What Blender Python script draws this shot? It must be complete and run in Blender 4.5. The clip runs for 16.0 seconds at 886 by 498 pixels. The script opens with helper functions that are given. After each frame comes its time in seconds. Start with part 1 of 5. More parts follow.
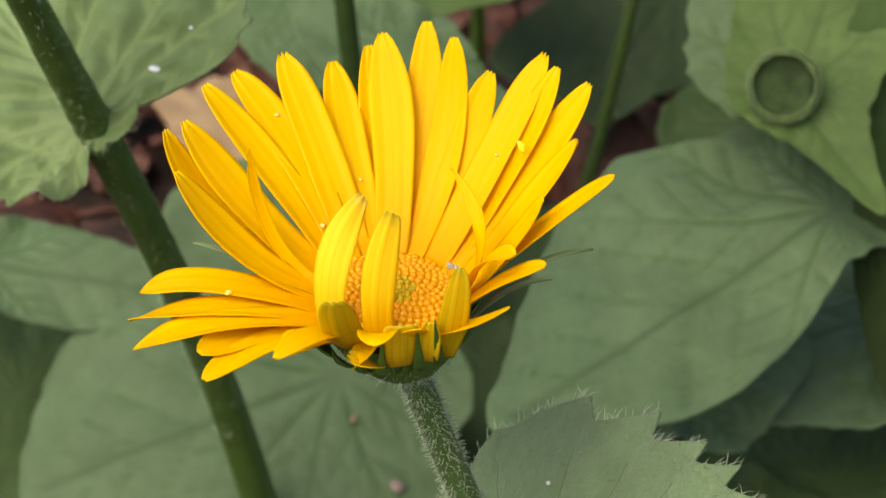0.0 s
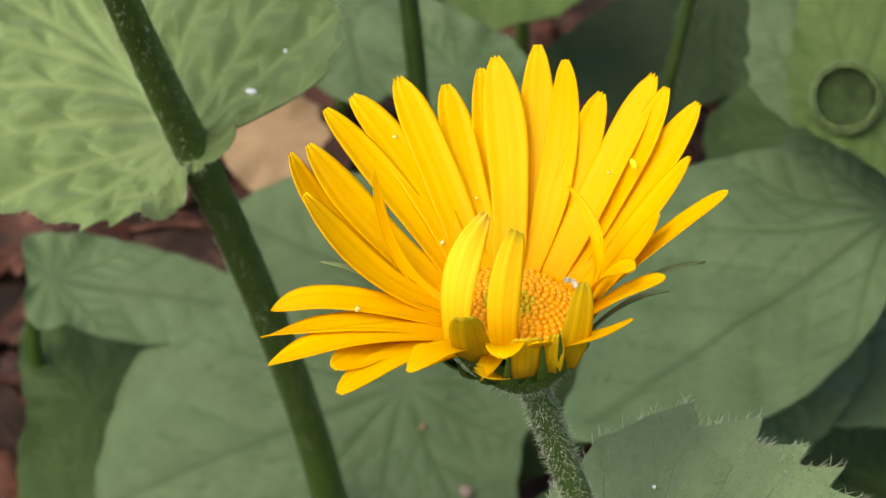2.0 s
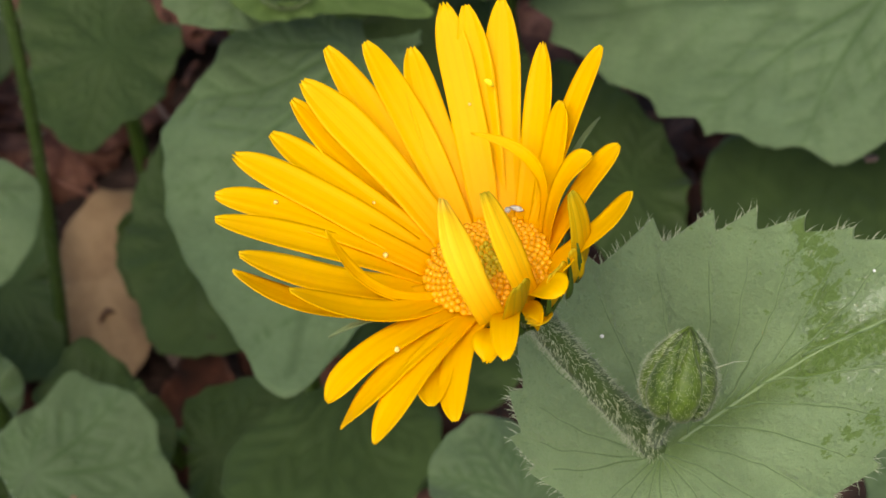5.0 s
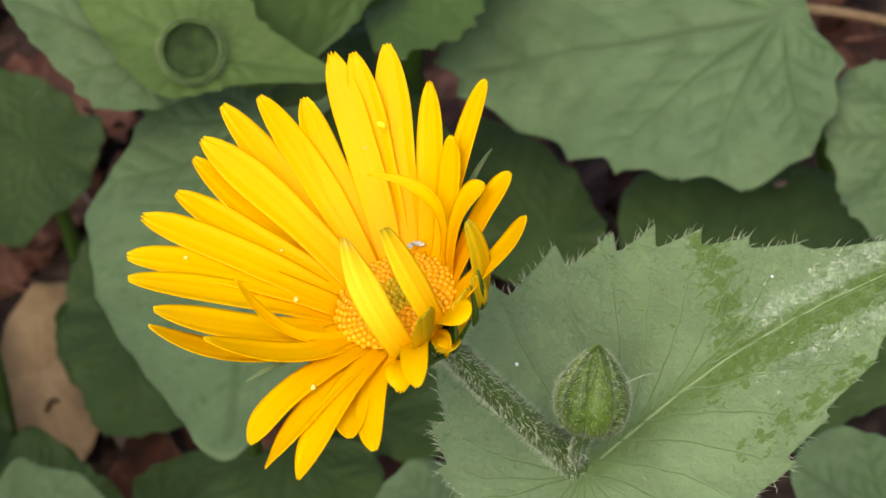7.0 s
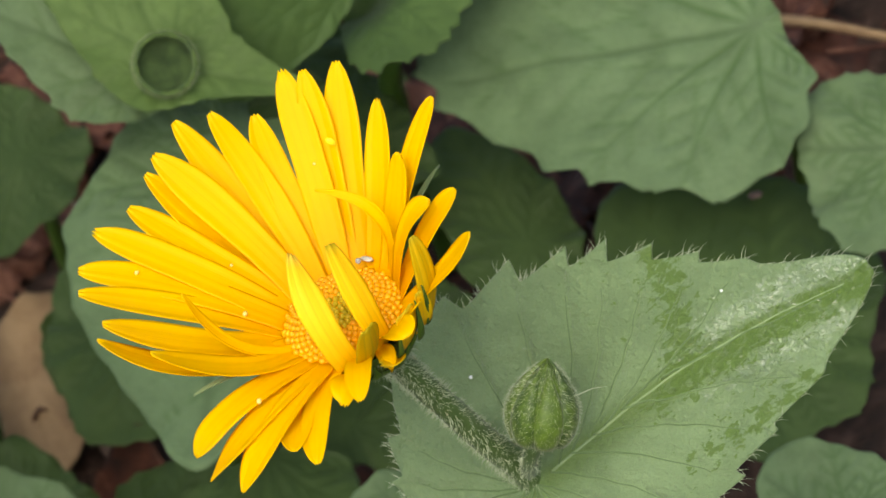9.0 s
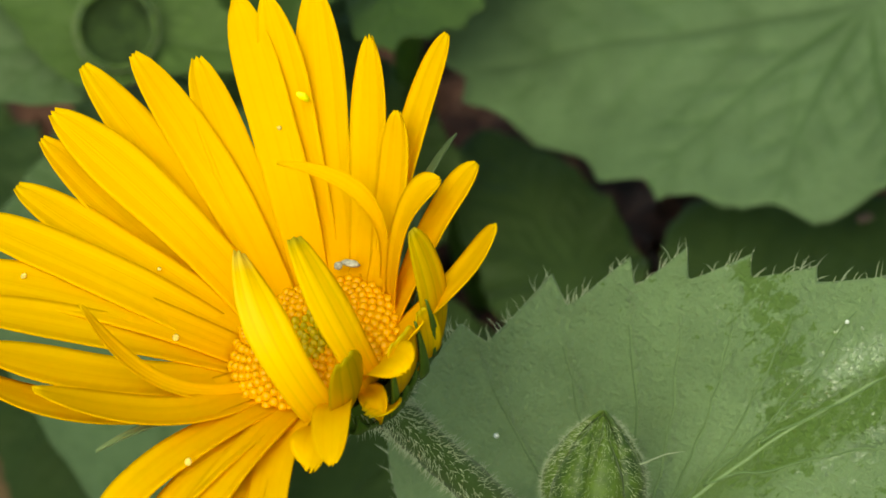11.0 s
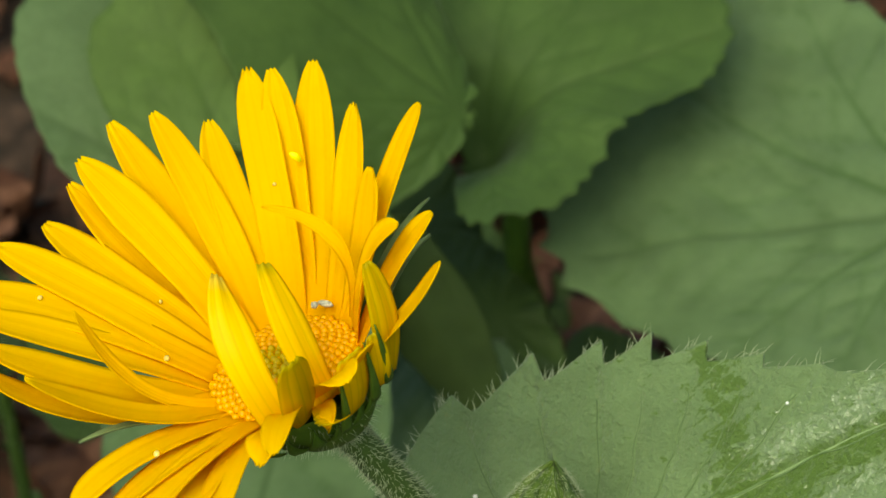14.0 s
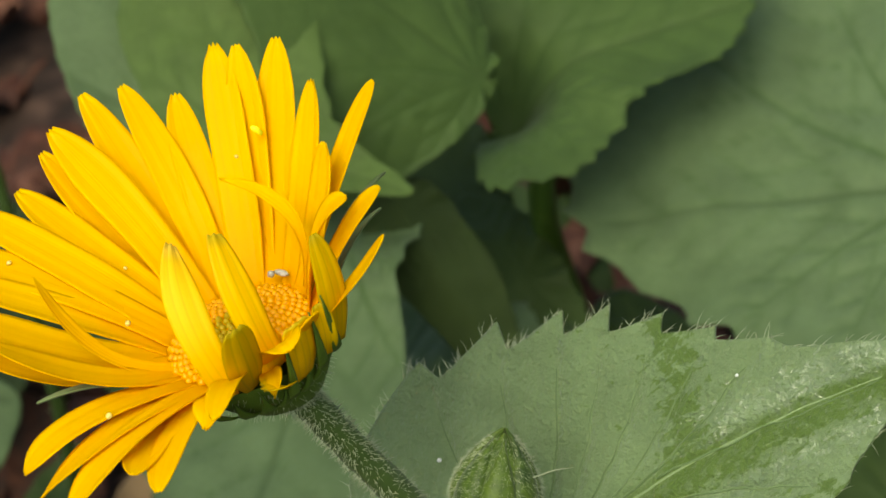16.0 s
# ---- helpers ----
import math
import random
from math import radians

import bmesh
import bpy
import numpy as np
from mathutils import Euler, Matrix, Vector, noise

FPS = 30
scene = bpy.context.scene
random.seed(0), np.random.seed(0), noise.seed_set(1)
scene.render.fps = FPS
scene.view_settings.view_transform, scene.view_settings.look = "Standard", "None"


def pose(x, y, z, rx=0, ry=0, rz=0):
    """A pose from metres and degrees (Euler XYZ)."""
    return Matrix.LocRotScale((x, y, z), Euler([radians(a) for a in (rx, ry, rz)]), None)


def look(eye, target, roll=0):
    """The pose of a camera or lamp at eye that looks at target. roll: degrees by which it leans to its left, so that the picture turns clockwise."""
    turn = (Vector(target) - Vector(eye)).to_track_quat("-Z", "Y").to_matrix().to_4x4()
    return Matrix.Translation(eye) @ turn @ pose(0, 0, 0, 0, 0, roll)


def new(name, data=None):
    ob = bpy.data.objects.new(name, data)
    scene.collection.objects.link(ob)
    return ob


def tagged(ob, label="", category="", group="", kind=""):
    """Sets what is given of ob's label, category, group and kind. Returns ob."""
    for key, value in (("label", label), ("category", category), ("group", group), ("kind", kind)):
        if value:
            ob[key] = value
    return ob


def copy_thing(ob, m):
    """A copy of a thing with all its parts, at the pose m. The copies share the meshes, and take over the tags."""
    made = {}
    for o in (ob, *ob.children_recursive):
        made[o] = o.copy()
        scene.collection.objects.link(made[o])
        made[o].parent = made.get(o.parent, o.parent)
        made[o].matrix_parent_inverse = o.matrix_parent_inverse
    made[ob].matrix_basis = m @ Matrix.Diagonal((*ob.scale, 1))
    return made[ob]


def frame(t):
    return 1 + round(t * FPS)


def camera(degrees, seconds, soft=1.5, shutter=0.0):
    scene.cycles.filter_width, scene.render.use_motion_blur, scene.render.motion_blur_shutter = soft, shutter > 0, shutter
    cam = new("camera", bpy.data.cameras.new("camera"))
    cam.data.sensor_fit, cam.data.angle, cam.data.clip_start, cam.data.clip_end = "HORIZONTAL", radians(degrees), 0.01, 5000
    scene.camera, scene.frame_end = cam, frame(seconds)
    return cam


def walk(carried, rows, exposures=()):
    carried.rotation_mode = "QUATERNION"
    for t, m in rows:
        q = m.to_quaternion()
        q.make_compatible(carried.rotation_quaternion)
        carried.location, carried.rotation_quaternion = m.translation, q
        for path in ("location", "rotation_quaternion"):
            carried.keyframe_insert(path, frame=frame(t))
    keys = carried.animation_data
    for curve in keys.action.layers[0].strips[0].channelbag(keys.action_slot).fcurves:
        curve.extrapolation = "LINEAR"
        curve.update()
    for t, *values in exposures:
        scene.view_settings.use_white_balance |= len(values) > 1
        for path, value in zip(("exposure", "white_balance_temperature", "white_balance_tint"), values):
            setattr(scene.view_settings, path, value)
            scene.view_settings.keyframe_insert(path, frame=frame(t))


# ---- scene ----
cam = camera(14.0, 16.0)
focus = new("focus_point")
focus.location = (0.01, 0.003, 0.231)
tagged(focus, "", "", "", "structure")
cam.data.dof.use_dof, cam.data.dof.focus_object, cam.data.dof.aperture_fstop = True, focus, 62.0
ROWS = [
    (0, pose(0.0056, -0.3097, 0.4875, 52.00, -0.00, 0.00)),
    (0.5, pose(0.0038, -0.3160, 0.4886, 52.15, 0.07, -0.15)),
    (1, pose(-0.0014, -0.3201, 0.4931, 52.15, 0.02, -0.31)),
    (1.5, pose(-0.0120, -0.3225, 0.4933, 52.17, -0.23, -0.69)),
    (2, pose(-0.0135, -0.3211, 0.4987, 52.02, 0.23, -1.13)),
    (2.5, pose(-0.0415, -0.3090, 0.5180, 50.80, 3.16, -7.87)),
    (3, pose(-0.0873, -0.2965, 0.5236, 49.81, 4.62, -16.97)),
    (3.5, pose(-0.1009, -0.2847, 0.5273, 48.26, 7.08, -26.59)),
    (4, pose(-0.1296, -0.2705, 0.5270, 45.54, 9.83, -33.41)),
    (4.5, pose(-0.1397, -0.2619, 0.5354, 44.77, 10.12, -36.64)),
    (5, pose(-0.1522, -0.2622, 0.5398, 44.09, 13.48, -42.38)),
    (5.2, pose(-0.1449, -0.2688, 0.5415, 43.64, 15.02, -43.55)),
    (7.3, pose(-0.1616, -0.2831, 0.5429, 45.02, 16.67, -46.37)),
    (7.5, pose(-0.1638, -0.2854, 0.5424, 45.35, 16.44, -46.13)),
    (8, pose(-0.1570, -0.2858, 0.5452, 44.79, 16.53, -46.09)),
    (8.5, pose(-0.1543, -0.2913, 0.5476, 44.73, 16.89, -45.87)),
    (8.7, pose(-0.1529, -0.2928, 0.5479, 44.68, 17.09, -45.94)),
    (10.8, pose(-0.1093, -0.2206, 0.4544, 46.31, 16.91, -44.70)),
    (11, pose(-0.1034, -0.2090, 0.4480, 46.33, 16.81, -44.52)),
    (11.5, pose(-0.0987, -0.2014, 0.4367, 47.06, 17.56, -43.40)),
    (12, pose(-0.1057, -0.2116, 0.4348, 48.30, 16.90, -42.12)),
    (12.5, pose(-0.1087, -0.2263, 0.4433, 49.39, 16.97, -40.12)),
    (13, pose(-0.1101, -0.2467, 0.4445, 50.67, 17.31, -39.53)),
    (13.5, pose(-0.1139, -0.2612, 0.4417, 52.97, 17.59, -38.80)),
    (14, pose(-0.1121, -0.2705, 0.4392, 54.45, 17.49, -37.90)),
    (14.5, pose(-0.1094, -0.2769, 0.4398, 55.46, 17.93, -37.23)),
    (15, pose(-0.1058, -0.2861, 0.4411, 54.98, 18.44, -34.74)),
    (15.5, pose(-0.0996, -0.2914, 0.4427, 54.95, 18.77, -34.88)),
    (16, pose(-0.0985, -0.2911, 0.4414, 54.44, 18.30, -35.21)),
]
walk(cam, ROWS, [(0, 0.94, 7050, 5), (3, 0.93, 7050, 5), (4.5, 0.82, 7050, 6), (5.2, 0.76, 7050, 6), (7.3, 0.97, 7000, 3), (8.7, 0.99, 6950, 2), (10.8, 0.64, 8000, -20), (12, 0.64, 8200, -28), (13, 0.68, 8300, -28), (14, 0.7, 8300, -22), (16, 0.75, 7700, -8)])

# ---- light ----
world = bpy.data.worlds.new("overcast_sky")
scene.world = world
world.use_nodes = True
wn = world.node_tree.nodes
sky = wn.new("ShaderNodeTexSky")
sky.sky_type = "NISHITA"
sky.sun_disc = False
sky.sun_elevation, sky.sun_rotation = radians(56), radians(223)
sky.air_density, sky.dust_density, sky.ozone_density = 1.0, 4.0, 1.0
wn["Background"].inputs["Strength"].default_value = 0.12
world.node_tree.links.new(sky.outputs["Color"], wn["Background"].inputs["Color"])
sun = new("sun", bpy.data.lights.new("sun", "SUN"))
sun.data.energy, sun.data.angle, sun.data.color = 1.4, radians(48), (1.0, 0.97, 0.93)
sun.matrix_world = look((-0.32, -0.34, 0.9), (0, 0, 0.2))

import itertools

# ---- materials ----
def nodes_of(name):
    m = bpy.data.materials.new(name)
    m.use_nodes = True
    nt = m.node_tree
    return m, nt, nt.nodes["Principled BSDF"], nt.nodes["Material Output"]


def node(nt, kind, **values):
    n = nt.nodes.new(kind)
    for key, v in values.items():
        n.inputs[key.replace("_", " ")].default_value = v
    return n


def noise_tex(nt, scale, detail=4.0, rough=0.6):
    n = node(nt, "ShaderNodeTexNoise", Scale=scale, Detail=detail, Roughness=rough)
    co = nt.nodes.new("ShaderNodeTexCoord")
    nt.links.new(co.outputs["Object"], n.inputs["Vector"])
    return n.outputs["Fac"]


def node_color(nt, scale):
    n = node(nt, "ShaderNodeTexNoise", Scale=scale, Detail=2.0)
    co = nt.nodes.new("ShaderNodeTexCoord")
    nt.links.new(co.outputs["Object"], n.inputs["Vector"])
    return n.outputs["Color"]


def ramp(nt, fac, stops):
    r = nt.nodes.new("ShaderNodeValToRGB")
    el = r.color_ramp.elements
    while len(el) < len(stops):
        el.new(0.5)
    for e, (p, c) in zip(el, stops):
        e.position, e.color = p, (*c, 1.0) if len(c) == 3 else c
    nt.links.new(fac, r.inputs["Fac"])
    return r.outputs["Color"]


def mix(nt, fac, a, b, mode="MIX"):
    n = nt.nodes.new("ShaderNodeMix")
    n.data_type, n.blend_type = "RGBA", mode
    for sock, v in ((n.inputs[0], fac), (n.inputs[6], a), (n.inputs[7], b)):
        if isinstance(v, (int, float)):
            sock.default_value = v
        elif isinstance(v, tuple):
            sock.default_value = (*v, 1.0)
        else:
            nt.links.new(v, sock)
    return n.outputs[2]


def calc(nt, op, a, b=0.0):
    n = nt.nodes.new("ShaderNodeMath")
    n.operation = op
    n.use_clamp = op == "MULTIPLY"
    for sock, v in ((n.inputs[0], a), (n.inputs[1], b)):
        if isinstance(v, (int, float)):
            sock.default_value = v
        else:
            nt.links.new(v, sock)
    return n.outputs[0]


def attr(nt, name):
    n = nt.nodes.new("ShaderNodeAttribute")
    n.attribute_name = name
    return n.outputs["Fac"]


def bump(nt, bsdf, height, strength, dist):
    b = node(nt, "ShaderNodeBump", Strength=strength, Distance=dist)
    nt.links.new(height, b.inputs["Height"])
    nt.links.new(b.outputs["Normal"], bsdf.inputs["Normal"])
    return b.outputs["Normal"]


def thin(nt, bsdf, out, color, share):
    """Light that passes through a thin blade."""
    tr = nt.nodes.new("ShaderNodeBsdfTranslucent")
    if isinstance(color, tuple):
        tr.inputs["Color"].default_value = (*color, 1)
    else:
        nt.links.new(color, tr.inputs["Color"])
    ms = node(nt, "ShaderNodeMixShader", Fac=share)
    nt.links.new(bsdf.outputs[0], ms.inputs[1])
    nt.links.new(tr.outputs[0], ms.inputs[2])
    nt.links.new(ms.outputs[0], out.inputs["Surface"])


def leaf_material(name, deep, light, vein, gloss=0.5, sheen=0.25, wet=False, through_share=0.18, net_share=0.06, rib=1.0, vein_share=0.6):
    m, nt, b, out = nodes_of(name)
    big, fine = noise_tex(nt, 45.0, 3.0), noise_tex(nt, 420.0, 5.0, 0.7)
    rnd = nt.nodes.new("ShaderNodeObjectInfo").outputs["Random"]
    base = ramp(nt, big, [(0.3, deep), (0.72, light)])
    base = mix(nt, calc(nt, "MULTIPLY", fine, 0.5), base, tuple(c * 1.45 for c in light))
    blotch = ramp(nt, noise_tex(nt, 130.0, 4.0, 0.65), [(0.38, (0, 0, 0)), (0.68, (1, 1, 1))])
    base = mix(nt, calc(nt, "MULTIPLY", blotch, 0.5), base, tuple(c * 0.72 for c in deep))
    base = mix(nt, calc(nt, "MULTIPLY", rnd, 0.25), base, tuple(c * 0.8 for c in deep))
    base = mix(nt, calc(nt, "MULTIPLY", attr(nt, "vein"), vein_share), base, vein)
    base = mix(nt, calc(nt, "MULTIPLY", attr(nt, "midrib"), 0.5), base, tuple(c * rib for c in light))
    # net of small veins
    net = nt.nodes.new("ShaderNodeTexVoronoi")
    net.feature = "DISTANCE_TO_EDGE"
    net.inputs["Scale"].default_value = 300.0
    co = nt.nodes.new("ShaderNodeTexCoord")
    warp = mix(nt, 0.005, co.outputs["Object"], node_color(nt, 160.0))
    nt.links.new(warp, net.inputs["Vector"])
    mesh_lines = ramp(nt, net.outputs["Distance"], [(0.0, (0, 0, 0)), (0.12, (1, 1, 1))])
    base = mix(nt, calc(nt, "MULTIPLY", calc(nt, "SUBTRACT", 1.0, mesh_lines), net_share), base, vein)
    rough = calc(nt, "ADD", calc(nt, "MULTIPLY", fine, 0.25), gloss - 0.1)
    if wet:
        uv = nt.nodes.new("ShaderNodeUVMap")
        lay = nt.nodes.new("ShaderNodeMapping")
        lay.inputs["Scale"].default_value = (0.8, 1.5, 1.0)
        lay.inputs["Rotation"].default_value = (0, 0, radians(-12))
        nt.links.new(uv.outputs["UV"], lay.inputs["Vector"])
        pool = node(nt, "ShaderNodeTexNoise", Scale=6.0, Detail=7.0, Roughness=0.72, Distortion=0.5)
        glaze = node(nt, "ShaderNodeTexNoise", Scale=8.5, Detail=6.0, Roughness=0.68, Distortion=0.8)
        ripple = node(nt, "ShaderNodeTexNoise", Scale=11.0, Detail=3.0, Roughness=0.5, Distortion=0.6)
        for tex in (pool, glaze, ripple):
            nt.links.new(lay.outputs["Vector"], tex.inputs["Vector"])
        wet_by = calc(nt, "MULTIPLY", attr(nt, "wet"), 0.22)
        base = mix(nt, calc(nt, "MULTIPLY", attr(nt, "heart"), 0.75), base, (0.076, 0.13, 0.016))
        film_fac = ramp(nt, calc(nt, "ADD", pool.outputs["Fac"], wet_by), [(0.645, (0, 0, 0)), (0.67, (1, 1, 1))])
        gloss_fac = ramp(nt, calc(nt, "ADD", glaze.outputs["Fac"], calc(nt, "MULTIPLY", attr(nt, "glaze"), 0.2)), [(0.65, (0, 0, 0)), (0.69, (1, 1, 1))])
        base = mix(nt, calc(nt, "MULTIPLY", film_fac, 0.85), base, (0.068, 0.126, 0.01))
        nt.links.new(gloss_fac, b.inputs["Coat Weight"])
        b.inputs["Coat Roughness"].default_value = 0.14
        b.inputs["Coat IOR"].default_value = 1.6
        wave = node(nt, "ShaderNodeBump", Strength=1.0, Distance=0.00025)
        nt.links.new(ripple.outputs["Fac"], wave.inputs["Height"])
        nt.links.new(wave.outputs["Normal"], b.inputs["Coat Normal"])
    nt.links.new(base, b.inputs["Base Color"])
    nt.links.new(rough, b.inputs["Roughness"])
    b.inputs["Specular IOR Level"].default_value = 0.45 if wet else 0.2
    b.inputs["Sheen Weight"].default_value = sheen
    b.inputs["Sheen Roughness"].default_value = 0.5
    if wet:
        fine = calc(nt, "ADD", fine, calc(nt, "MULTIPLY", noise_tex(nt, 1100.0, 4.0, 0.65), 0.7))
    bump(nt, b, calc(nt, "ADD", fine, calc(nt, "ADD", calc(nt, "MULTIPLY", noise_tex(nt, 150.0, 4.0), 0.8), calc(nt, "MULTIPLY", mesh_lines, net_share))), 1.0 if wet else 0.55, 0.0009 if wet else 0.0006)
    thin(nt, b, out, mix(nt, 0.5, base, (0.16, 0.3, 0.02)), through_share)
    return m


def petal_material(name, root, blade, tip, streak, streak_share):
    m, nt, b, out = nodes_of(name)
    uv = nt.nodes.new("ShaderNodeUVMap")
    sep = nt.nodes.new("ShaderNodeSeparateXYZ")
    nt.links.new(uv.outputs["UV"], sep.inputs[0])
    base = ramp(nt, sep.outputs["Y"], [(0.0, root), (0.42, blade), (0.9, blade), (1.0, tip)])
    # fine lines that run along the petal
    st = nt.nodes.new("ShaderNodeMapping")
    st.inputs["Scale"].default_value = (9.0, 0.5, 1.0)
    nt.links.new(uv.outputs["UV"], st.inputs["Vector"])
    lines = node(nt, "ShaderNodeTexNoise", Scale=3.0, Detail=3.0)
    nt.links.new(st.outputs["Vector"], lines.inputs["Vector"])
    wave = nt.nodes.new("ShaderNodeTexWave")
    wave.wave_type, wave.bands_direction = "BANDS", "X"
    for key, v in (("Scale", 1.27), ("Distortion", 0.6), ("Detail", 1.0)):
        wave.inputs[key].default_value = v
    nt.links.new(uv.outputs["UV"], wave.inputs["Vector"])
    dark = ramp(nt, wave.outputs["Fac"], [(0.0, (1, 1, 1)), (0.22, (0, 0, 0))])
    base = mix(nt, calc(nt, "MULTIPLY", dark, streak_share), base, streak)
    base = mix(nt, calc(nt, "MULTIPLY", lines.outputs["Fac"], 0.3), base, tuple(c * 0.9 for c in blade))
    base = mix(nt, calc(nt, "MULTIPLY", noise_tex(nt, 130.0), 0.22), base, root)
    nt.links.new(base, b.inputs["Base Color"])
    b.inputs["Roughness"].default_value = 0.5
    b.inputs["Specular IOR Level"].default_value = 0.12
    bump(nt, b, calc(nt, "ADD", lines.outputs["Fac"], calc(nt, "MULTIPLY", wave.outputs["Fac"], 0.6)), 0.22, 0.0002)
    thin(nt, b, out, base, 0.36)
    return m


def plain_material(name, stops, scale, rough=0.6, bump_by=0.4, bump_mm=0.4, sheen=0.0, fine=3.5):
    m, nt, b, out = nodes_of(name)
    a, f = noise_tex(nt, scale, 5.0), noise_tex(nt, scale * fine, 5.0, 0.7)
    rnd = nt.nodes.new("ShaderNodeObjectInfo").outputs["Random"]
    both = calc(nt, "ADD", calc(nt, "MULTIPLY", a, 0.65), calc(nt, "MULTIPLY", f, 0.35))
    both = calc(nt, "ADD", calc(nt, "MULTIPLY", both, 0.85), calc(nt, "MULTIPLY", rnd, 0.15))
    nt.links.new(ramp(nt, both, stops), b.inputs["Base Color"])
    nt.links.new(calc(nt, "ADD", calc(nt, "MULTIPLY", f, 0.3), rough - 0.15), b.inputs["Roughness"])
    b.inputs["Specular IOR Level"].default_value = 0.3
    b.inputs["Sheen Weight"].default_value = sheen
    bump(nt, b, both, bump_by, bump_mm / 1000)
    return m


PETAL = petal_material("ray_petal_yellow", (0.86, 0.4, 0.002), (0.9, 0.55, 0.002), (0.92, 0.6, 0.006), (0.82, 0.42, 0.002), 0.2)
PETAL_BACK = petal_material("petal_underside", (0.86, 0.5, 0.004), (0.94, 0.66, 0.025), (0.95, 0.74, 0.12), (0.66, 0.46, 0.01), 0.42)
PETAL_TIPPED = petal_material("petal_green_tipped", (0.86, 0.5, 0.004), (0.92, 0.62, 0.015), (0.5, 0.42, 0.025), (0.6, 0.42, 0.01), 0.45)
PETAL_GREEN = petal_material("petal_young_green", (0.65, 0.4, 0.006), (0.72, 0.48, 0.01), (0.5, 0.4, 0.02), (0.42, 0.34, 0.012), 0.5)
FLORET = plain_material("floret_orange", [(0.3, (0.62, 0.26, 0.002)), (0.7, (0.8, 0.39, 0.004))], 300, 0.45, 0.3, 0.1)
FLORET_GREEN = plain_material("floret_green", [(0.3, (0.4, 0.32, 0.01)), (0.7, (0.6, 0.4, 0.01))], 300, 0.45, 0.3, 0.1)
FRONT_LEAF = leaf_material("downy_wet_leaf", (0.126, 0.192, 0.078), (0.18, 0.255, 0.122), (0.085, 0.145, 0.035), 0.5, 0.17, True, 0.18, 0.03, 1.25, 0.0)
VEIN_PALE = plain_material("midrib_pale", [(0.3, (0.14, 0.205, 0.085)), (0.7, (0.21, 0.28, 0.14))], 400, 0.45, 0.3, 0.1)
VEIN_GREEN = plain_material("vein_green", [(0.3, (0.07, 0.118, 0.036)), (0.7, (0.13, 0.19, 0.08))], 250, 0.5, 0.3, 0.1)
# olive for the wing, darkened to carry the shade below the clasping leaf
LEAF_OLIVE = leaf_material("shaded_olive_green", (0.022, 0.038, 0.01), (0.034, 0.054, 0.014), (0.016, 0.03, 0.006), 0.6, 0.02, False, 0.14, 0.06)
LEAF = leaf_material("basal_leaf_green", (0.079, 0.121, 0.053), (0.107, 0.157, 0.075), (0.034, 0.075, 0.014), 0.55, 0.07, False, 0.18, 0.1, 0.6, 0.75)
LEAF_PALE = leaf_material("light_leaf_green", (0.135, 0.2, 0.066), (0.195, 0.264, 0.104), (0.27, 0.34, 0.13), 0.4, 0.15, False, 0.22, 0.07, 1.5, 0.32)
LEAF_MID = leaf_material("mid_leaf_green", (0.058, 0.098, 0.023), (0.088, 0.137, 0.037), (0.03, 0.062, 0.009), 0.55, 0.05, False, 0.22, 0.08, 0.7)
LEAF_FOLD = leaf_material("folded_leaf_green", (0.042, 0.078, 0.019), (0.068, 0.112, 0.03), (0.028, 0.06, 0.01), 0.55, 0.05, False, 0.22, 0.08, 0.7)
# darker copy of the basal leaf green, with the shade of the gaps mixed in
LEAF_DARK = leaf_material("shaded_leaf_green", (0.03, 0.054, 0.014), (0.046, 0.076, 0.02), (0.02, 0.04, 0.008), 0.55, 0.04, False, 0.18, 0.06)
# darkest leaf copy: shade low among the plants is put into the colour
LEAF_DEEP = leaf_material("deep_shade_leaf_green", (0.016, 0.028, 0.009), (0.026, 0.044, 0.014), (0.012, 0.024, 0.006), 0.6, 0.02, False, 0.12, 0.06)
# stem green lowered for far stalks, so their shade sits in the colour
STEM_SHADE = plain_material("shaded_stem_green", [(0.3, (0.018, 0.04, 0.006)), (0.7, (0.042, 0.074, 0.014))], 260, 0.6, 0.4, 0.3, 0.0)
STEM = plain_material("hairy_stem_green", [(0.3, (0.032, 0.066, 0.01)), (0.7, (0.068, 0.115, 0.025))], 260, 0.55, 0.6, 0.3, 0.1)
STEM_DARK = plain_material("smooth_stem_green", [(0.3, (0.03, 0.066, 0.009)), (0.7, (0.072, 0.124, 0.022))], 260, 0.45, 0.4, 0.3, 0.0)
BUD = plain_material("bud_sepal_green", [(0.38, (0.018, 0.042, 0.003)), (0.62, (0.078, 0.125, 0.012))], 800, 0.5, 0.5, 0.2, 0.1)
# inside of the far bud: the hollow's shade is part of this green
BUD_HEART = plain_material("bud_heart_green", [(0.4, (0.007, 0.015, 0.003)), (0.6, (0.03, 0.052, 0.013))], 260, 0.9, 1.0, 1.2)
SEPAL_PALE = plain_material("bract_tip_green", [(0.3, (0.08, 0.12, 0.04)), (0.7, (0.16, 0.21, 0.09))], 350, 0.55, 0.4, 0.2, 0.1)
SEPAL = plain_material("sepal_green", [(0.3, (0.034, 0.072, 0.006)), (0.7, (0.085, 0.145, 0.016))], 350, 0.6, 0.5, 0.2, 0.0)
HAIR = plain_material("plant_hair", [(0.3, (0.24, 0.28, 0.17)), (0.7, (0.4, 0.44, 0.3))], 300, 0.4, 0.1, 0.1)
SOIL = plain_material("dark_soil", [(0.38, (0.006, 0.004, 0.003)), (0.52, (0.026, 0.013, 0.009)), (0.66, (0.09, 0.05, 0.038))], 120, 0.9, 1.0, 4.0)
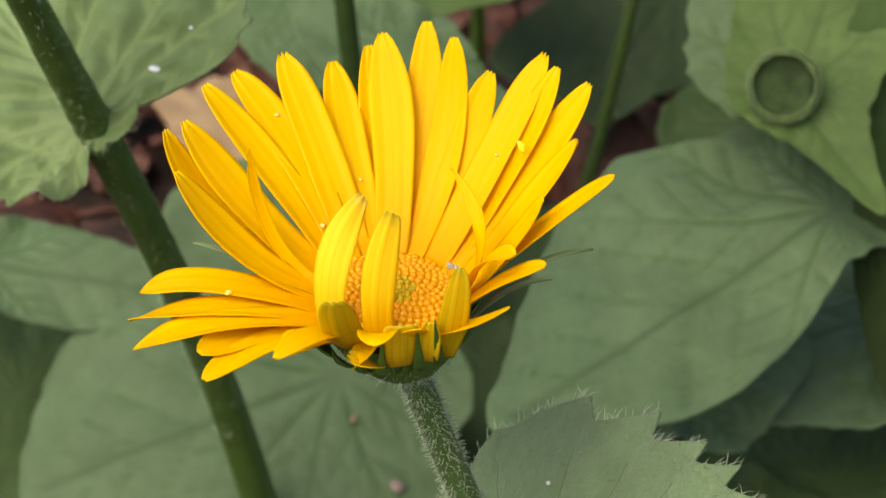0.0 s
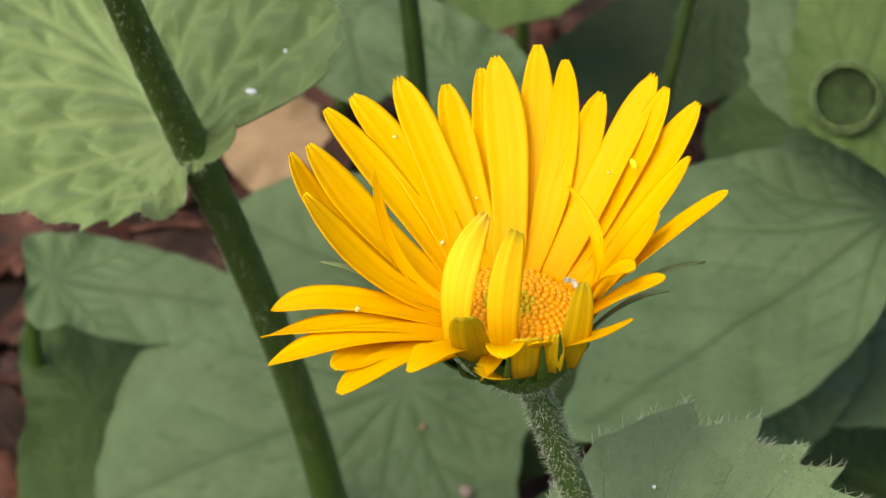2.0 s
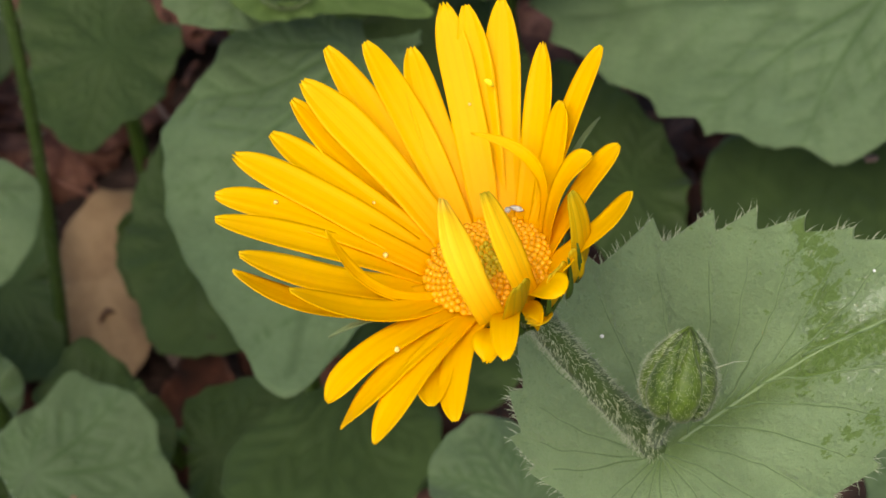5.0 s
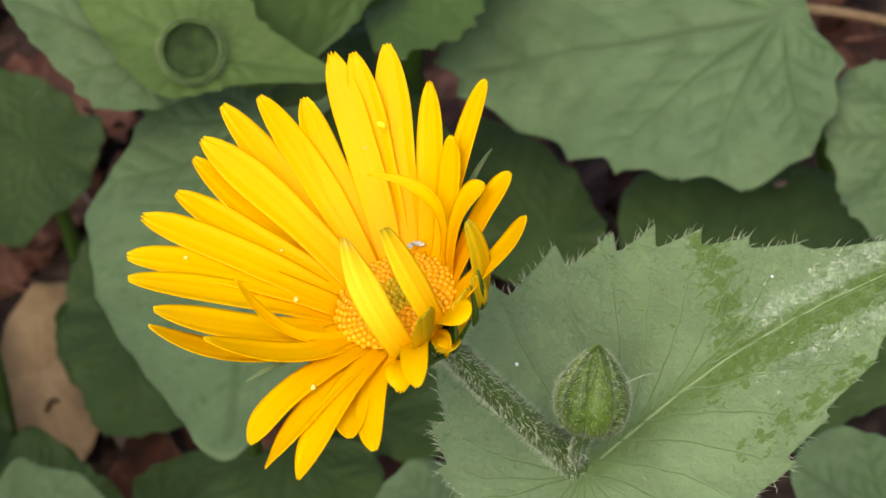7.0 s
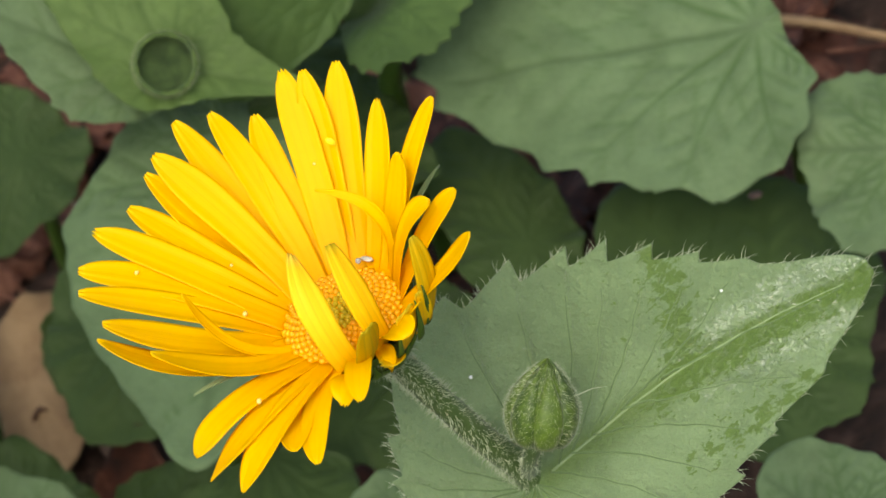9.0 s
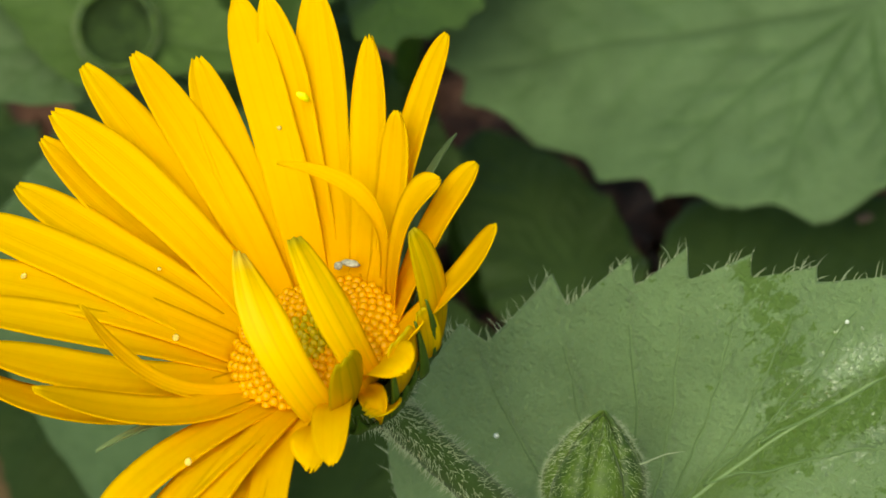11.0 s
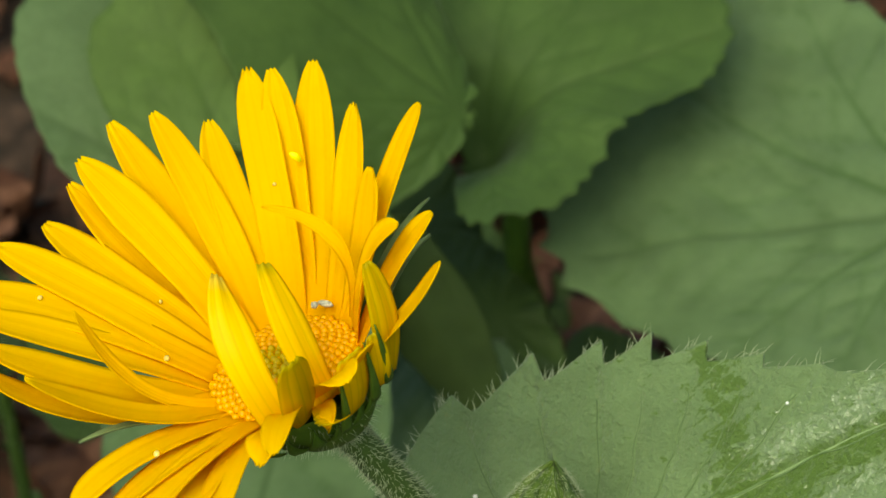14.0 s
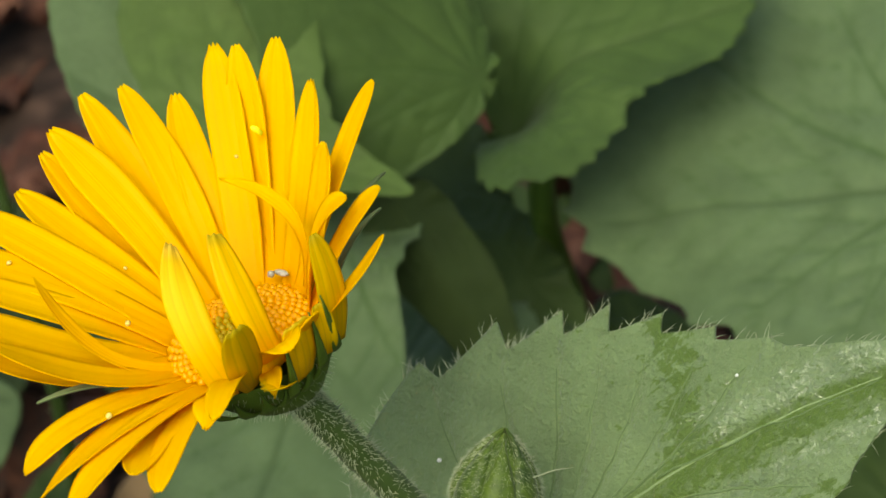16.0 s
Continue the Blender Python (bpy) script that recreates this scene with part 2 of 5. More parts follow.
DEAD = plain_material("dead_leaf_brown", [(0.36, (0.008, 0.003, 0.002)), (0.5, (0.055, 0.016, 0.008)), (0.66, (0.17, 0.075, 0.05))], 110, 0.7, 0.7, 0.6)
DEAD_PALE = plain_material("dead_leaf_pale", [(0.3, (0.17, 0.1, 0.05)), (0.7, (0.33, 0.225, 0.125))], 90, 0.65, 0.5, 0.5)
PEBBLE = plain_material("pale_litter", [(0.3, (0.09, 0.055, 0.045)), (0.7, (0.3, 0.21, 0.18))], 140, 0.8, 0.6, 0.8)
WATER, wnt, wb, _ = nodes_of("water_drop")
wb.inputs["Transmission Weight"].default_value, wb.inputs["Roughness"].default_value, wb.inputs["IOR"].default_value = 0.35, 0.05, 1.33
wb.inputs["Base Color"].default_value = (0.95, 0.74, 0.2, 1)
SPECK = plain_material("white_speck", [(0.3, (0.7, 0.7, 0.72)), (0.7, (0.85, 0.85, 0.85))], 500, 0.4)
POLLEN = plain_material("lemon_crumb", [(0.3, (0.85, 0.8, 0.02)), (0.7, (0.95, 0.9, 0.05))], 500, 0.5)
DUST = plain_material("grey_debris", [(0.3, (0.1, 0.09, 0.07)), (0.6, (0.7, 0.68, 0.62))], 1300, 0.6)


# ---- builders: lengths in millimetres ----
MM = 0.001


def thing(name, label, category, group="", at=(0, 0, 0)):
    ob = new(name)
    ob.empty_display_size = 0.01
    ob.location = Vector(at) * MM
    return tagged(ob, label, category, group)


def mesh_part(name, verts, faces, material, parent, label="", uvs=None, attrs=None, smooth=True):
    """One mesh under a thing or a part, from world millimetres."""
    me = bpy.data.meshes.new(name)
    top = parent
    while top and top.parent:
        top = top.parent
    org = np.array(top.location) if top else np.zeros(3)
    v = np.asarray(verts, float) * MM - org
    me.from_pydata(v.tolist(), [], faces)
    me.materials.append(material)
    if smooth:
        me.polygons.foreach_set("use_smooth", [True] * len(me.polygons))
    if uvs is not None:
        layer = me.uv_layers.new(name="UVMap")
        idx = np.zeros(len(me.loops), int)
        me.loops.foreach_get("vertex_index", idx)
        layer.data.foreach_set("uv", np.asarray(uvs, float)[idx].ravel())
    for key, values in (attrs or {}).items():
        me.attributes.new(key, "FLOAT", "POINT").data.foreach_set("value", np.asarray(values, float))
    ob = new(name, me)
    if parent:
        ob.parent = parent
    if label:
        tagged(ob, label)
    return ob


def grid_faces(nu, nv, loop=False):
    """Quads over nv rows of nu points; loop closes each row."""
    return [(r * nu + c, r * nu + (c + 1) % nu, (r + 1) * nu + (c + 1) % nu, (r + 1) * nu + c)
            for r in range(nv - 1) for c in range(nu if loop else nu - 1)]


def shell(top, nrm, thick, faces, rim):
    """Give a sheet a lower face and a rim."""
    n = len(top)
    verts = np.vstack([top, top - np.asarray(nrm) * thick])
    low = [tuple(i + n for i in reversed(f)) for f in faces]
    edge = [(rim[i], rim[(i + 1) % len(rim)], rim[(i + 1) % len(rim)] + n, rim[i] + n) for i in range(len(rim))]
    edge = [tuple(reversed(e)) for e in edge]
    return verts, faces + low + edge


def unit(v):
    v = np.asarray(v, float)
    return v / np.linalg.norm(v)


def smooth_path(points, n):
    """A smooth line through the points."""
    p = np.asarray(points, float)
    p = np.vstack([2 * p[0] - p[1], p, 2 * p[-1] - p[-2]])
    out = []
    for s in np.linspace(0, len(p) - 3 - 1e-9, n):
        i, f = int(s), s - int(s)
        a, b, c, d = p[i:i + 4]
        out.append(0.5 * (2 * b + (c - a) * f + (2 * a - 5 * b + 4 * c - d) * f * f + (3 * b - a - 3 * c + d) * f ** 3))
    return np.array(out)


def tube(points, radii, nseg=12, n=24, ribs=0.0, seed=0):
    """Vertices and faces of a stalk, lightly ribbed and uneven."""
    rng = np.random.default_rng(seed)
    path = smooth_path(points, n)
    rad = np.interp(np.linspace(0, 1, n), np.linspace(0, 1, len(radii)), radii)
    tan = np.gradient(path, axis=0)
    side = unit(np.cross(tan[0], (0.3, 1, 0.1)))
    verts = []
    for i in range(n):
        t = unit(tan[i])
        side = unit(side - t * (side @ t))
        other = np.cross(t, side)
        for k in range(nseg):
            a = 2 * np.pi * k / nseg
            r = rad[i] * (1 + ribs * math.cos(5 * a) + 0.03 * rng.standard_normal())
            verts.append(path[i] + r * (math.cos(a) * side + math.sin(a) * other))
    faces = grid_faces(nseg, n, True) + [tuple(reversed(range(nseg))), tuple(range((n - 1) * nseg, n * nseg))]
    return np.array(verts), faces


def hairs(spots, dirs, lengths, width=0.05):
    """Fine tapering hairs, each a bent three-sided spike."""
    verts, faces = [], []
    for p, d_, l in zip(spots, dirs, lengths):
        d_ = unit(d_)
        a = unit(np.cross(d_, (0.31, 0.52, 0.79)))
        b = np.cross(d_, a)
        i = len(verts)
        for k in range(3):
            ang = 2 * math.pi * k / 3
            verts.append(p + width * (math.cos(ang) * a + math.sin(ang) * b))
        mid = p + d_ * l * 0.55
        for k in range(3):
            ang = 2 * math.pi * k / 3
            verts.append(mid + width * 0.6 * (math.cos(ang) * a + math.sin(ang) * b))
        verts.append(p + d_ * l + (a + 0.5 * b) * l * 0.16)
        for k in range(3):
            j = (k + 1) % 3
            faces += [(i + k, i + j, i + 3 + j, i + 3 + k), (i + 3 + k, i + 3 + j, i + 6)]
    return np.array(verts), faces


def stem_hairs(points, radii, count, length, parent, seed, width=0.05):
    rng = np.random.default_rng(seed)
    path = smooth_path(points, 60)
    tan = np.gradient(path, axis=0)
    spots, dirs, ls = [], [], []
    for _ in range(count):
        i = rng.integers(0, 59)
        t = unit(tan[i])
        d_ = rng.standard_normal(3)
        d_ = unit(d_ - t * (d_ @ t))
        r = np.interp(i / 59, np.linspace(0, 1, len(radii)), radii)
        spots.append(path[i] + (path[i + 1] - path[i]) * rng.random() + d_ * r * 0.95)
        dirs.append(d_ + 0.35 * rng.standard_normal(3))
        ls.append(length * (0.4 + 0.9 * rng.random()))
    v, f = hairs(spots, dirs, ls, width)
    return tagged(mesh_part("stem_hairs", v, f, HAIR, parent, "short pale hairs on the stalk", smooth=False), kind="stuff")


def closed_curve(values, n):
    """Periodic smooth interpolation of radii at even angles from -180 degrees."""
    v = np.asarray(values, float)
    m = len(v)
    out = np.empty(n)
    for k in range(n):
        s = k / n * m
        i, f = int(s), s - int(s)
        a, b, c, d_ = v[(i - 1) % m], v[i % m], v[(i + 1) % m], v[(i + 2) % m]
        out[k] = 0.5 * (2 * b + (c - a) * f + (2 * a - 5 * b + 4 * c - d_) * f * f + (3 * b - a - 3 * c + d_) * f ** 3)
    return np.maximum(out, 0.6)


def segment_distance(p, a, b):
    ab = b - a
    t = np.clip(((p - a) @ ab) / (ab @ ab + 1e-9), 0, 1)
    return np.hypot(*(p - a - t[:, None] * ab).T)


def blade(name, spec, material, parent, label="", pitch=5.0, tooth=0.7, nth=200, nr=26, puff=0.7, droop=0.0, cup=0.0,
          ruffle=0.5, seed=0, vein_mm=0.7, wet=False, edge_hairs=0.0, roll=0.0, funnel=0.0, teeth_at=None, branches=True, pucker=1.0, wavy=0.0, vein_to=None):
    """A toothed, veined leaf blade about the point where its stalk joins.
    spec: that point, the way to the tip, the normal, and radii at even angles from behind the stalk all round."""
    origin, axis, nrm, radii = (np.asarray(q, float) for q in spec)
    nrm = unit(nrm)
    axis = unit(axis - nrm * (axis @ nrm))
    side = np.cross(nrm, axis)
    rng = np.random.default_rng(seed)
    ang = -np.pi + 2 * np.pi * np.arange(nth) / nth
    r0 = closed_curve(radii, nth)
    # teeth, spaced by length along the edge
    xy = np.c_[r0 * np.cos(ang), r0 * np.sin(ang)]
    step = np.hypot(*(np.roll(xy, -1, 0) - xy).T)
    s = np.cumsum(step) - step
    count = max(6, int(round(step.sum() / pitch)))
    u = (s / step.sum() * count + 0.18 * np.sin(s / pitch * 1.7 + seed)) % 1.0
    which = np.floor(s / step.sum() * count)
    saw = np.abs(2 * u - 1) ** 1.25
    size = 0.85 + 0.3 * np.sin(which * 2.4 + seed)
    r = r0 + tooth * (saw * size - 0.35)
    if teeth_at:
        # hooked teeth: a long slope from behind, a short one in front
        place = np.interp(np.degrees(ang), [a_ for a_, _ in teeth_at], np.arange(len(teeth_at)))
        u = np.where(ang > 0, place % 1.0, -place % 1.0)
        back, front = np.clip(1 - u / 0.8, 0, 1) ** 1.5, np.clip((u - 0.82) / 0.18, 0, 1) ** 1.2
        near_tooth = np.where(ang > 0, np.where(u < 0.81, np.floor(place), np.ceil(place)), np.where(u < 0.81, np.ceil(place), np.floor(place)))
        r = r0 + np.maximum(back, front) * np.array([h_ for _, h_ in teeth_at])[near_tooth.astype(int)]
    rho = np.linspace(0, 1, nr + 1)[1:] ** 0.85
    # rows toward the middle follow the untoothed outline
    w = (rho ** 6)[:, None]
    rr = rho[:, None] * (r0 * (1 - w) + r * w)
    x, y = rr * np.cos(ang), rr * np.sin(ang)
    p = np.c_[x.ravel(), y.ravel()]
    p = np.vstack([[0.0, 0.0], p])
    # main veins fan out of the stalk, each with side branches
    dist, mid = np.full(len(p), 1e3), np.full(len(p), 1e3)
    reach = lambda a: float(np.interp(a, np.r_[ang, np.pi], np.r_[r0, r0[0]]))
    for a in np.radians([0, 24, -25, 50, -52, 82, -80, 118, -115, 150, -152]):
        l = reach(a) * 0.93
        if l < 5:
            continue
        pts = np.array([[math.cos(a + 0.22 * (a > 0) * q - 0.22 * (a < 0) * q) * l * q, math.sin(a + 0.22 * (a > 0) * q - 0.22 * (a < 0) * q) * l * q]
                        for q in np.linspace(0, 1, 7)])
        for i in range(6):
            dd = segment_distance(p, pts[i], pts[i + 1])
            dist = np.minimum(dist, dd + 0.12 * i * vein_mm)
            if a == 0:
                mid = np.minimum(mid, dd)
        for q, sgn in [(f_, g_) for f_ in ((0.3, 0.48, 0.66, 0.82) if branches else (0.6,)) for g_ in (-1, 1)]:
            c = np.array([np.interp(q * 6, range(7), pts[:, 0]), np.interp(q * 6, range(7), pts[:, 1])])
            turn = math.atan2(*(pts[-1] - pts[0])[::-1]) + sgn * (0.75 + 0.15 * rng.random())
            e = c + np.array([math.cos(turn), math.sin(turn)]) * l * (0.42 if a == 0 else 0.34) * (1.15 - q)
            dist = np.minimum(dist, segment_distance(p, c, e) + 0.45 * vein_mm)
    if teeth_at:
        vein_to = [a_ for a_, _ in teeth_at[1:-1]]
    if vein_to:
        # one midrib, and curved side veins that leave it one after another
        bend = 2.6 if teeth_at else 0.8
        dist[:], mid[:] = 1e3, 1e3
        tip_at = reach(0.0)
        lines = [np.c_[np.linspace(0, tip_at, 9), bend * np.sin(np.linspace(0, np.pi, 9)) - np.linspace(0, 1.0, 9)]]
        for a_ in vein_to:
            a_ = math.radians(a_)
            end = 0.97 * reach(a_) * np.array([math.cos(a_), math.sin(a_)])
            q0 = np.array([max(0.3, 0.55 * end[0] - 6), 0.0])
            q0[1] = bend * math.sin(math.pi * min(1, q0[0] / tip_at))
            qc = q0 + np.array([0.62, 0.38]) * (end - q0)
            w_ = np.linspace(0, 1, 8)[:, None]
            lines.append((1 - w_) ** 2 * q0 + 2 * w_ * (1 - w_) * qc + w_ ** 2 * end)
        for j, pts in enumerate(lines):
            for i in range(len(pts) - 1):
                dd = segment_distance(p, pts[i], pts[i + 1])
                dist = np.minimum(dist, dd + (0.0 if j == 0 else 0.03 + 0.02 * i))
                if j == 0:
                    mid = np.minimum(mid, dd)
                elif not teeth_at and 1 < i < 7 and np.linalg.norm(pts[-1] - pts[0]) > 9:
                    turn = math.atan2(*(pts[i + 1] - pts[i])[::-1]) + (-1) ** i * 0.85
                    e = pts[i] + np.array([math.cos(turn), math.sin(turn)]) * (2.6 + 1.6 * rng.random())
                    dist = np.minimum(dist, segment_distance(p, pts[i], e) + 0.16)
    groove = np.exp(-(dist / (vein_mm * (3.6 if teeth_at else 1.6))) ** 2)
    q = np.r_[0, np.repeat(rho, nth)]
    th = np.r_[0, np.tile(ang, nr)]
    size_mm = float(np.mean(r0))
    groove *= np.clip(np.hypot(*p.T) / 9.0, 0, 1)
    h = -puff * groove + droop * -(p ** 2).sum(1) / size_mm + cup * np.abs(p[:, 1]) - roll * (p[:, 1] + 6) ** 2 - funnel * np.exp(-(np.hypot(*p.T) / 8) ** 2)
    h += ruffle * q ** 3 * (np.sin(5 * th + seed) + 0.6 * np.sin(11 * th + 2 * seed))
    h += 0.35 * puff * pucker * np.array([noise.noise((a_ / 7.0, b_ / 7.0, seed)) for a_, b_ in p])
    if wavy:
        h += wavy * np.array([noise.noise((a_ / 15.0, b_ / 15.0, seed + 3)) for a_, b_ in p])
    top = origin + p[:, :1] * axis + p[:, 1:] * side + h[:, None] * nrm
    faces = [(0, 1 + k, 1 + (k + 1) % nth) for k in range(nth)]
    faces += [tuple(1 + i for i in reversed(f)) for f in grid_faces(nth, nr, True)]
    faces = [tuple(f) for f in faces]
    rim = [1 + (nr - 1) * nth + k for k in range(nth)]
    verts, faces = shell(top, nrm, 0.35, faces, rim)
    near = np.clip(np.hypot(*p.T) / 7.0, 0, 1)
    attrs = {"vein": np.tile(near * np.exp(-(dist / (vein_mm * 0.75)) ** 2), 2), "midrib": np.tile(np.exp(-(mid / (vein_mm * 0.9)) ** 2), 2)}
    if wet:
        rib_y = 2.6 * np.sin(np.pi * np.clip(p[:, 0] / 55, 0, 1))
        band = 0.1 + 0.85 * np.exp(-((p[:, 1] - rib_y + 2.2) / 2.6) ** 2) + 0.85 * np.exp(-((p[:, 0] - 27 - 0.25 * p[:, 1]) / 3.4) ** 2) * (p[:, 1] > 2) + 0.7 * np.exp(-((p[:, 1] + 9) / 2.2) ** 2)
        along = np.clip((p[:, 0] - 14) / 10, 0, 1) * np.minimum(band, 1.05)
        attrs["glaze"] = np.tile(np.clip((p[:, 0] - 20) / 10, 0, 1) * np.minimum(1.0, 0.25 + np.exp(-((p[:, 1] - rib_y - 1.8) / 2.0) ** 2) + 0.7 * np.exp(-((p[:, 1] - rib_y + 5.5) / 1.6) ** 2)), 2)
        attrs["wet"] = np.tile(along, 2)
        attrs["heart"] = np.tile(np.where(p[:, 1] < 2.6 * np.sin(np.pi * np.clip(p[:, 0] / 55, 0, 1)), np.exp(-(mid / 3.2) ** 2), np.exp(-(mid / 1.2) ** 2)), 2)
    ob = mesh_part(name, verts, faces, material, parent, label, attrs=attrs, uvs=np.vstack([p, p]) / 10)
    if teeth_at:
        # each vein stands a little proud of the blade
        for j, pts in enumerate(lines):
            fine_at = np.linspace(0.06 if j == 0 else 0, 0.97 if j == 0 else 0.9, 26) * (len(pts) - 1)
            run = np.c_[[np.interp(fine_at, range(len(pts)), pts[:, c]) for c in (0, 1)]].T
            run += (0.15 if j == 0 else 0.4) * np.array([[noise.noise((a_ / 3.0, b_ / 3.0, j + 0.5)), noise.noise((a_ / 3.0, b_ / 3.0, j + 9.5))] for a_, b_ in run])
            gap = ((run[:, None] - p[None]) ** 2).sum(2)
            pick = np.argsort(gap, 1)[:, :4]
            share = 1 / (np.take_along_axis(gap, pick, 1) + 0.02)
            level = (h[pick] * share).sum(1) / share.sum(1)
            thick_mm = 0.24 if j == 0 else 0.17
            spine = origin + run[:, :1] * axis + run[:, 1:] * side + (level - (0.4 if j == 0 else 0.0) * thick_mm)[:, None] * nrm
            v, f = tube([tuple(c) for c in spine], list(np.linspace(thick_mm, 0.4 * thick_mm, len(spine))), 6, 40, 0.02, j)
            mesh_part("midrib" if j == 0 else "vein", v, f, VEIN_PALE if j == 0 else VEIN_GREEN, ob)
    if edge_hairs:
        n = int(step.sum() * edge_hairs)
        k = rng.integers(0, nth, n)
        spots = top[np.array(rim)[k]]
        out = np.array([math.cos(ang[i]) * axis + math.sin(ang[i]) * side for i in k])
        dirs = out + 0.45 * rng.standard_normal((n, 3))
        v, f = hairs(spots, dirs, (1.6 if teeth_at else 1.0) * (0.5 + 0.9 * rng.random(n)), 0.05)
        tagged(mesh_part("edge_hairs", v, f, HAIR, ob, "fine pale hairs along the leaf edge", smooth=False), kind="stuff")
    return ob


def ribbon(name, base, ctrl, tip, width, up, material, parent, label="", root=0.5, end=0.22, hollow=0.16, notch=0.5, nu=11, nv=22,
           thick=0.14, seed=0, twist=0.0, groove=0.06, swell=0.55, taper=2.4):
    """A petal or sepal: a narrow grooved blade on a bent midline, notched at the tip."""
    rng = np.random.default_rng(seed)
    base, ctrl, tip = (np.asarray(q, float) for q in (base, ctrl, tip))
    t = np.linspace(0, 1, nv)[:, None]
    line = (1 - t) ** 2 * base + 2 * t * (1 - t) * ctrl + t ** 2 * tip
    tan = 2 * (1 - t) * (ctrl - base) + 2 * t * (tip - ctrl)
    tan /= np.linalg.norm(tan, axis=1, keepdims=True)
    ref = np.asarray(up, float) - line
    nrm = ref - tan * (ref * tan).sum(1, keepdims=True)
    nrm /= np.linalg.norm(nrm, axis=1, keepdims=True)
    sid = np.cross(tan, nrm)
    turn = np.radians(twist) * t
    sid, nrm = np.cos(turn) * sid + np.sin(turn) * nrm, np.cos(turn) * nrm - np.sin(turn) * sid
    f = t[:, 0]
    prof = (root + (1 - root) * np.sin(np.clip(f / swell, 0, 1) * np.pi / 2)) * (end + (1 - end) * np.clip(1 - np.clip((f - swell) / (1 - swell), 0, 1) ** taper, 0, 1) ** (0.8 if taper > 1.5 else 1.0))
    prof *= 1 + 0.04 * np.sin(f * 9 + seed)
    u = np.linspace(-1, 1, nu)
    verts, norms, uvs = [], [], []
    length = np.linalg.norm(tip - base)
    ph = rng.uniform(-0.2, 0.2)
    for i in range(nv):
        half = width / 2 * prof[i]
        for a in u:
            lift = hollow * half * (a * a - 0.4) * (0.5 + 0.5 * math.sin(math.pi * f[i])) * 2 + groove * math.cos((a + ph) * 2.0 * math.pi) * min(1, f[i] * 4)
            edge = 0.0
            if notch and f[i] > 0.88:
                edge = notch * (f[i] - 0.88) / 0.12 * (math.cos((a + ph) * 2.4 * math.pi) * 0.5 - a * a * 0.4)
            verts.append(line[i] + sid[i] * a * half + nrm[i] * lift + tan[i] * edge)
            norms.append(nrm[i])
            uvs.append(((a + 1) / 2, f[i]))
    faces = grid_faces(nu, nv)
    rim = list(range(nu)) + [r_ * nu + nu - 1 for r_ in range(1, nv)] + [(nv - 1) * nu + c for c in range(nu - 2, -1, -1)] + [r_ * nu for r_ in range(nv - 2, 0, -1)]
    verts, faces = shell(np.array(verts), np.array(norms), thick, faces, rim)
    return mesh_part(name, verts, faces, material, parent, label, uvs=np.vstack([uvs, uvs]))


def ball(name, centre, radii, material, parent, label="", seg=12, rings=8, seed=None, rough=0.0):
    rng = np.random.default_rng(seed or 0)
    verts = [(0, 0, 1.0)]
    for i in range(1, rings):
        ph = math.pi * i / rings
        verts += [(math.sin(ph) * math.cos(2 * math.pi * k / seg), math.sin(ph) * math.sin(2 * math.pi * k / seg), math.cos(ph)) for k in range(seg)]
    verts.append((0, 0, -1.0))
    v = np.array(verts)
    v *= 1 + rough * rng.standard_normal((len(v), 1))
    faces = [(0, 1 + k, 1 + (k + 1) % seg) for k in range(seg)]
    faces += [(1 + i * seg + k, 1 + (i + 1) * seg + k, 1 + (i + 1) * seg + (k + 1) % seg, 1 + i * seg + (k + 1) % seg) for i in range(rings - 2) for k in range(seg)]
    n = len(v) - 1
    faces += [(n, n - seg + (k + 1) % seg, n - seg + k) for k in range(seg)]
    return mesh_part(name, v * np.asarray(radii) + np.asarray(centre), faces, material, parent, label)


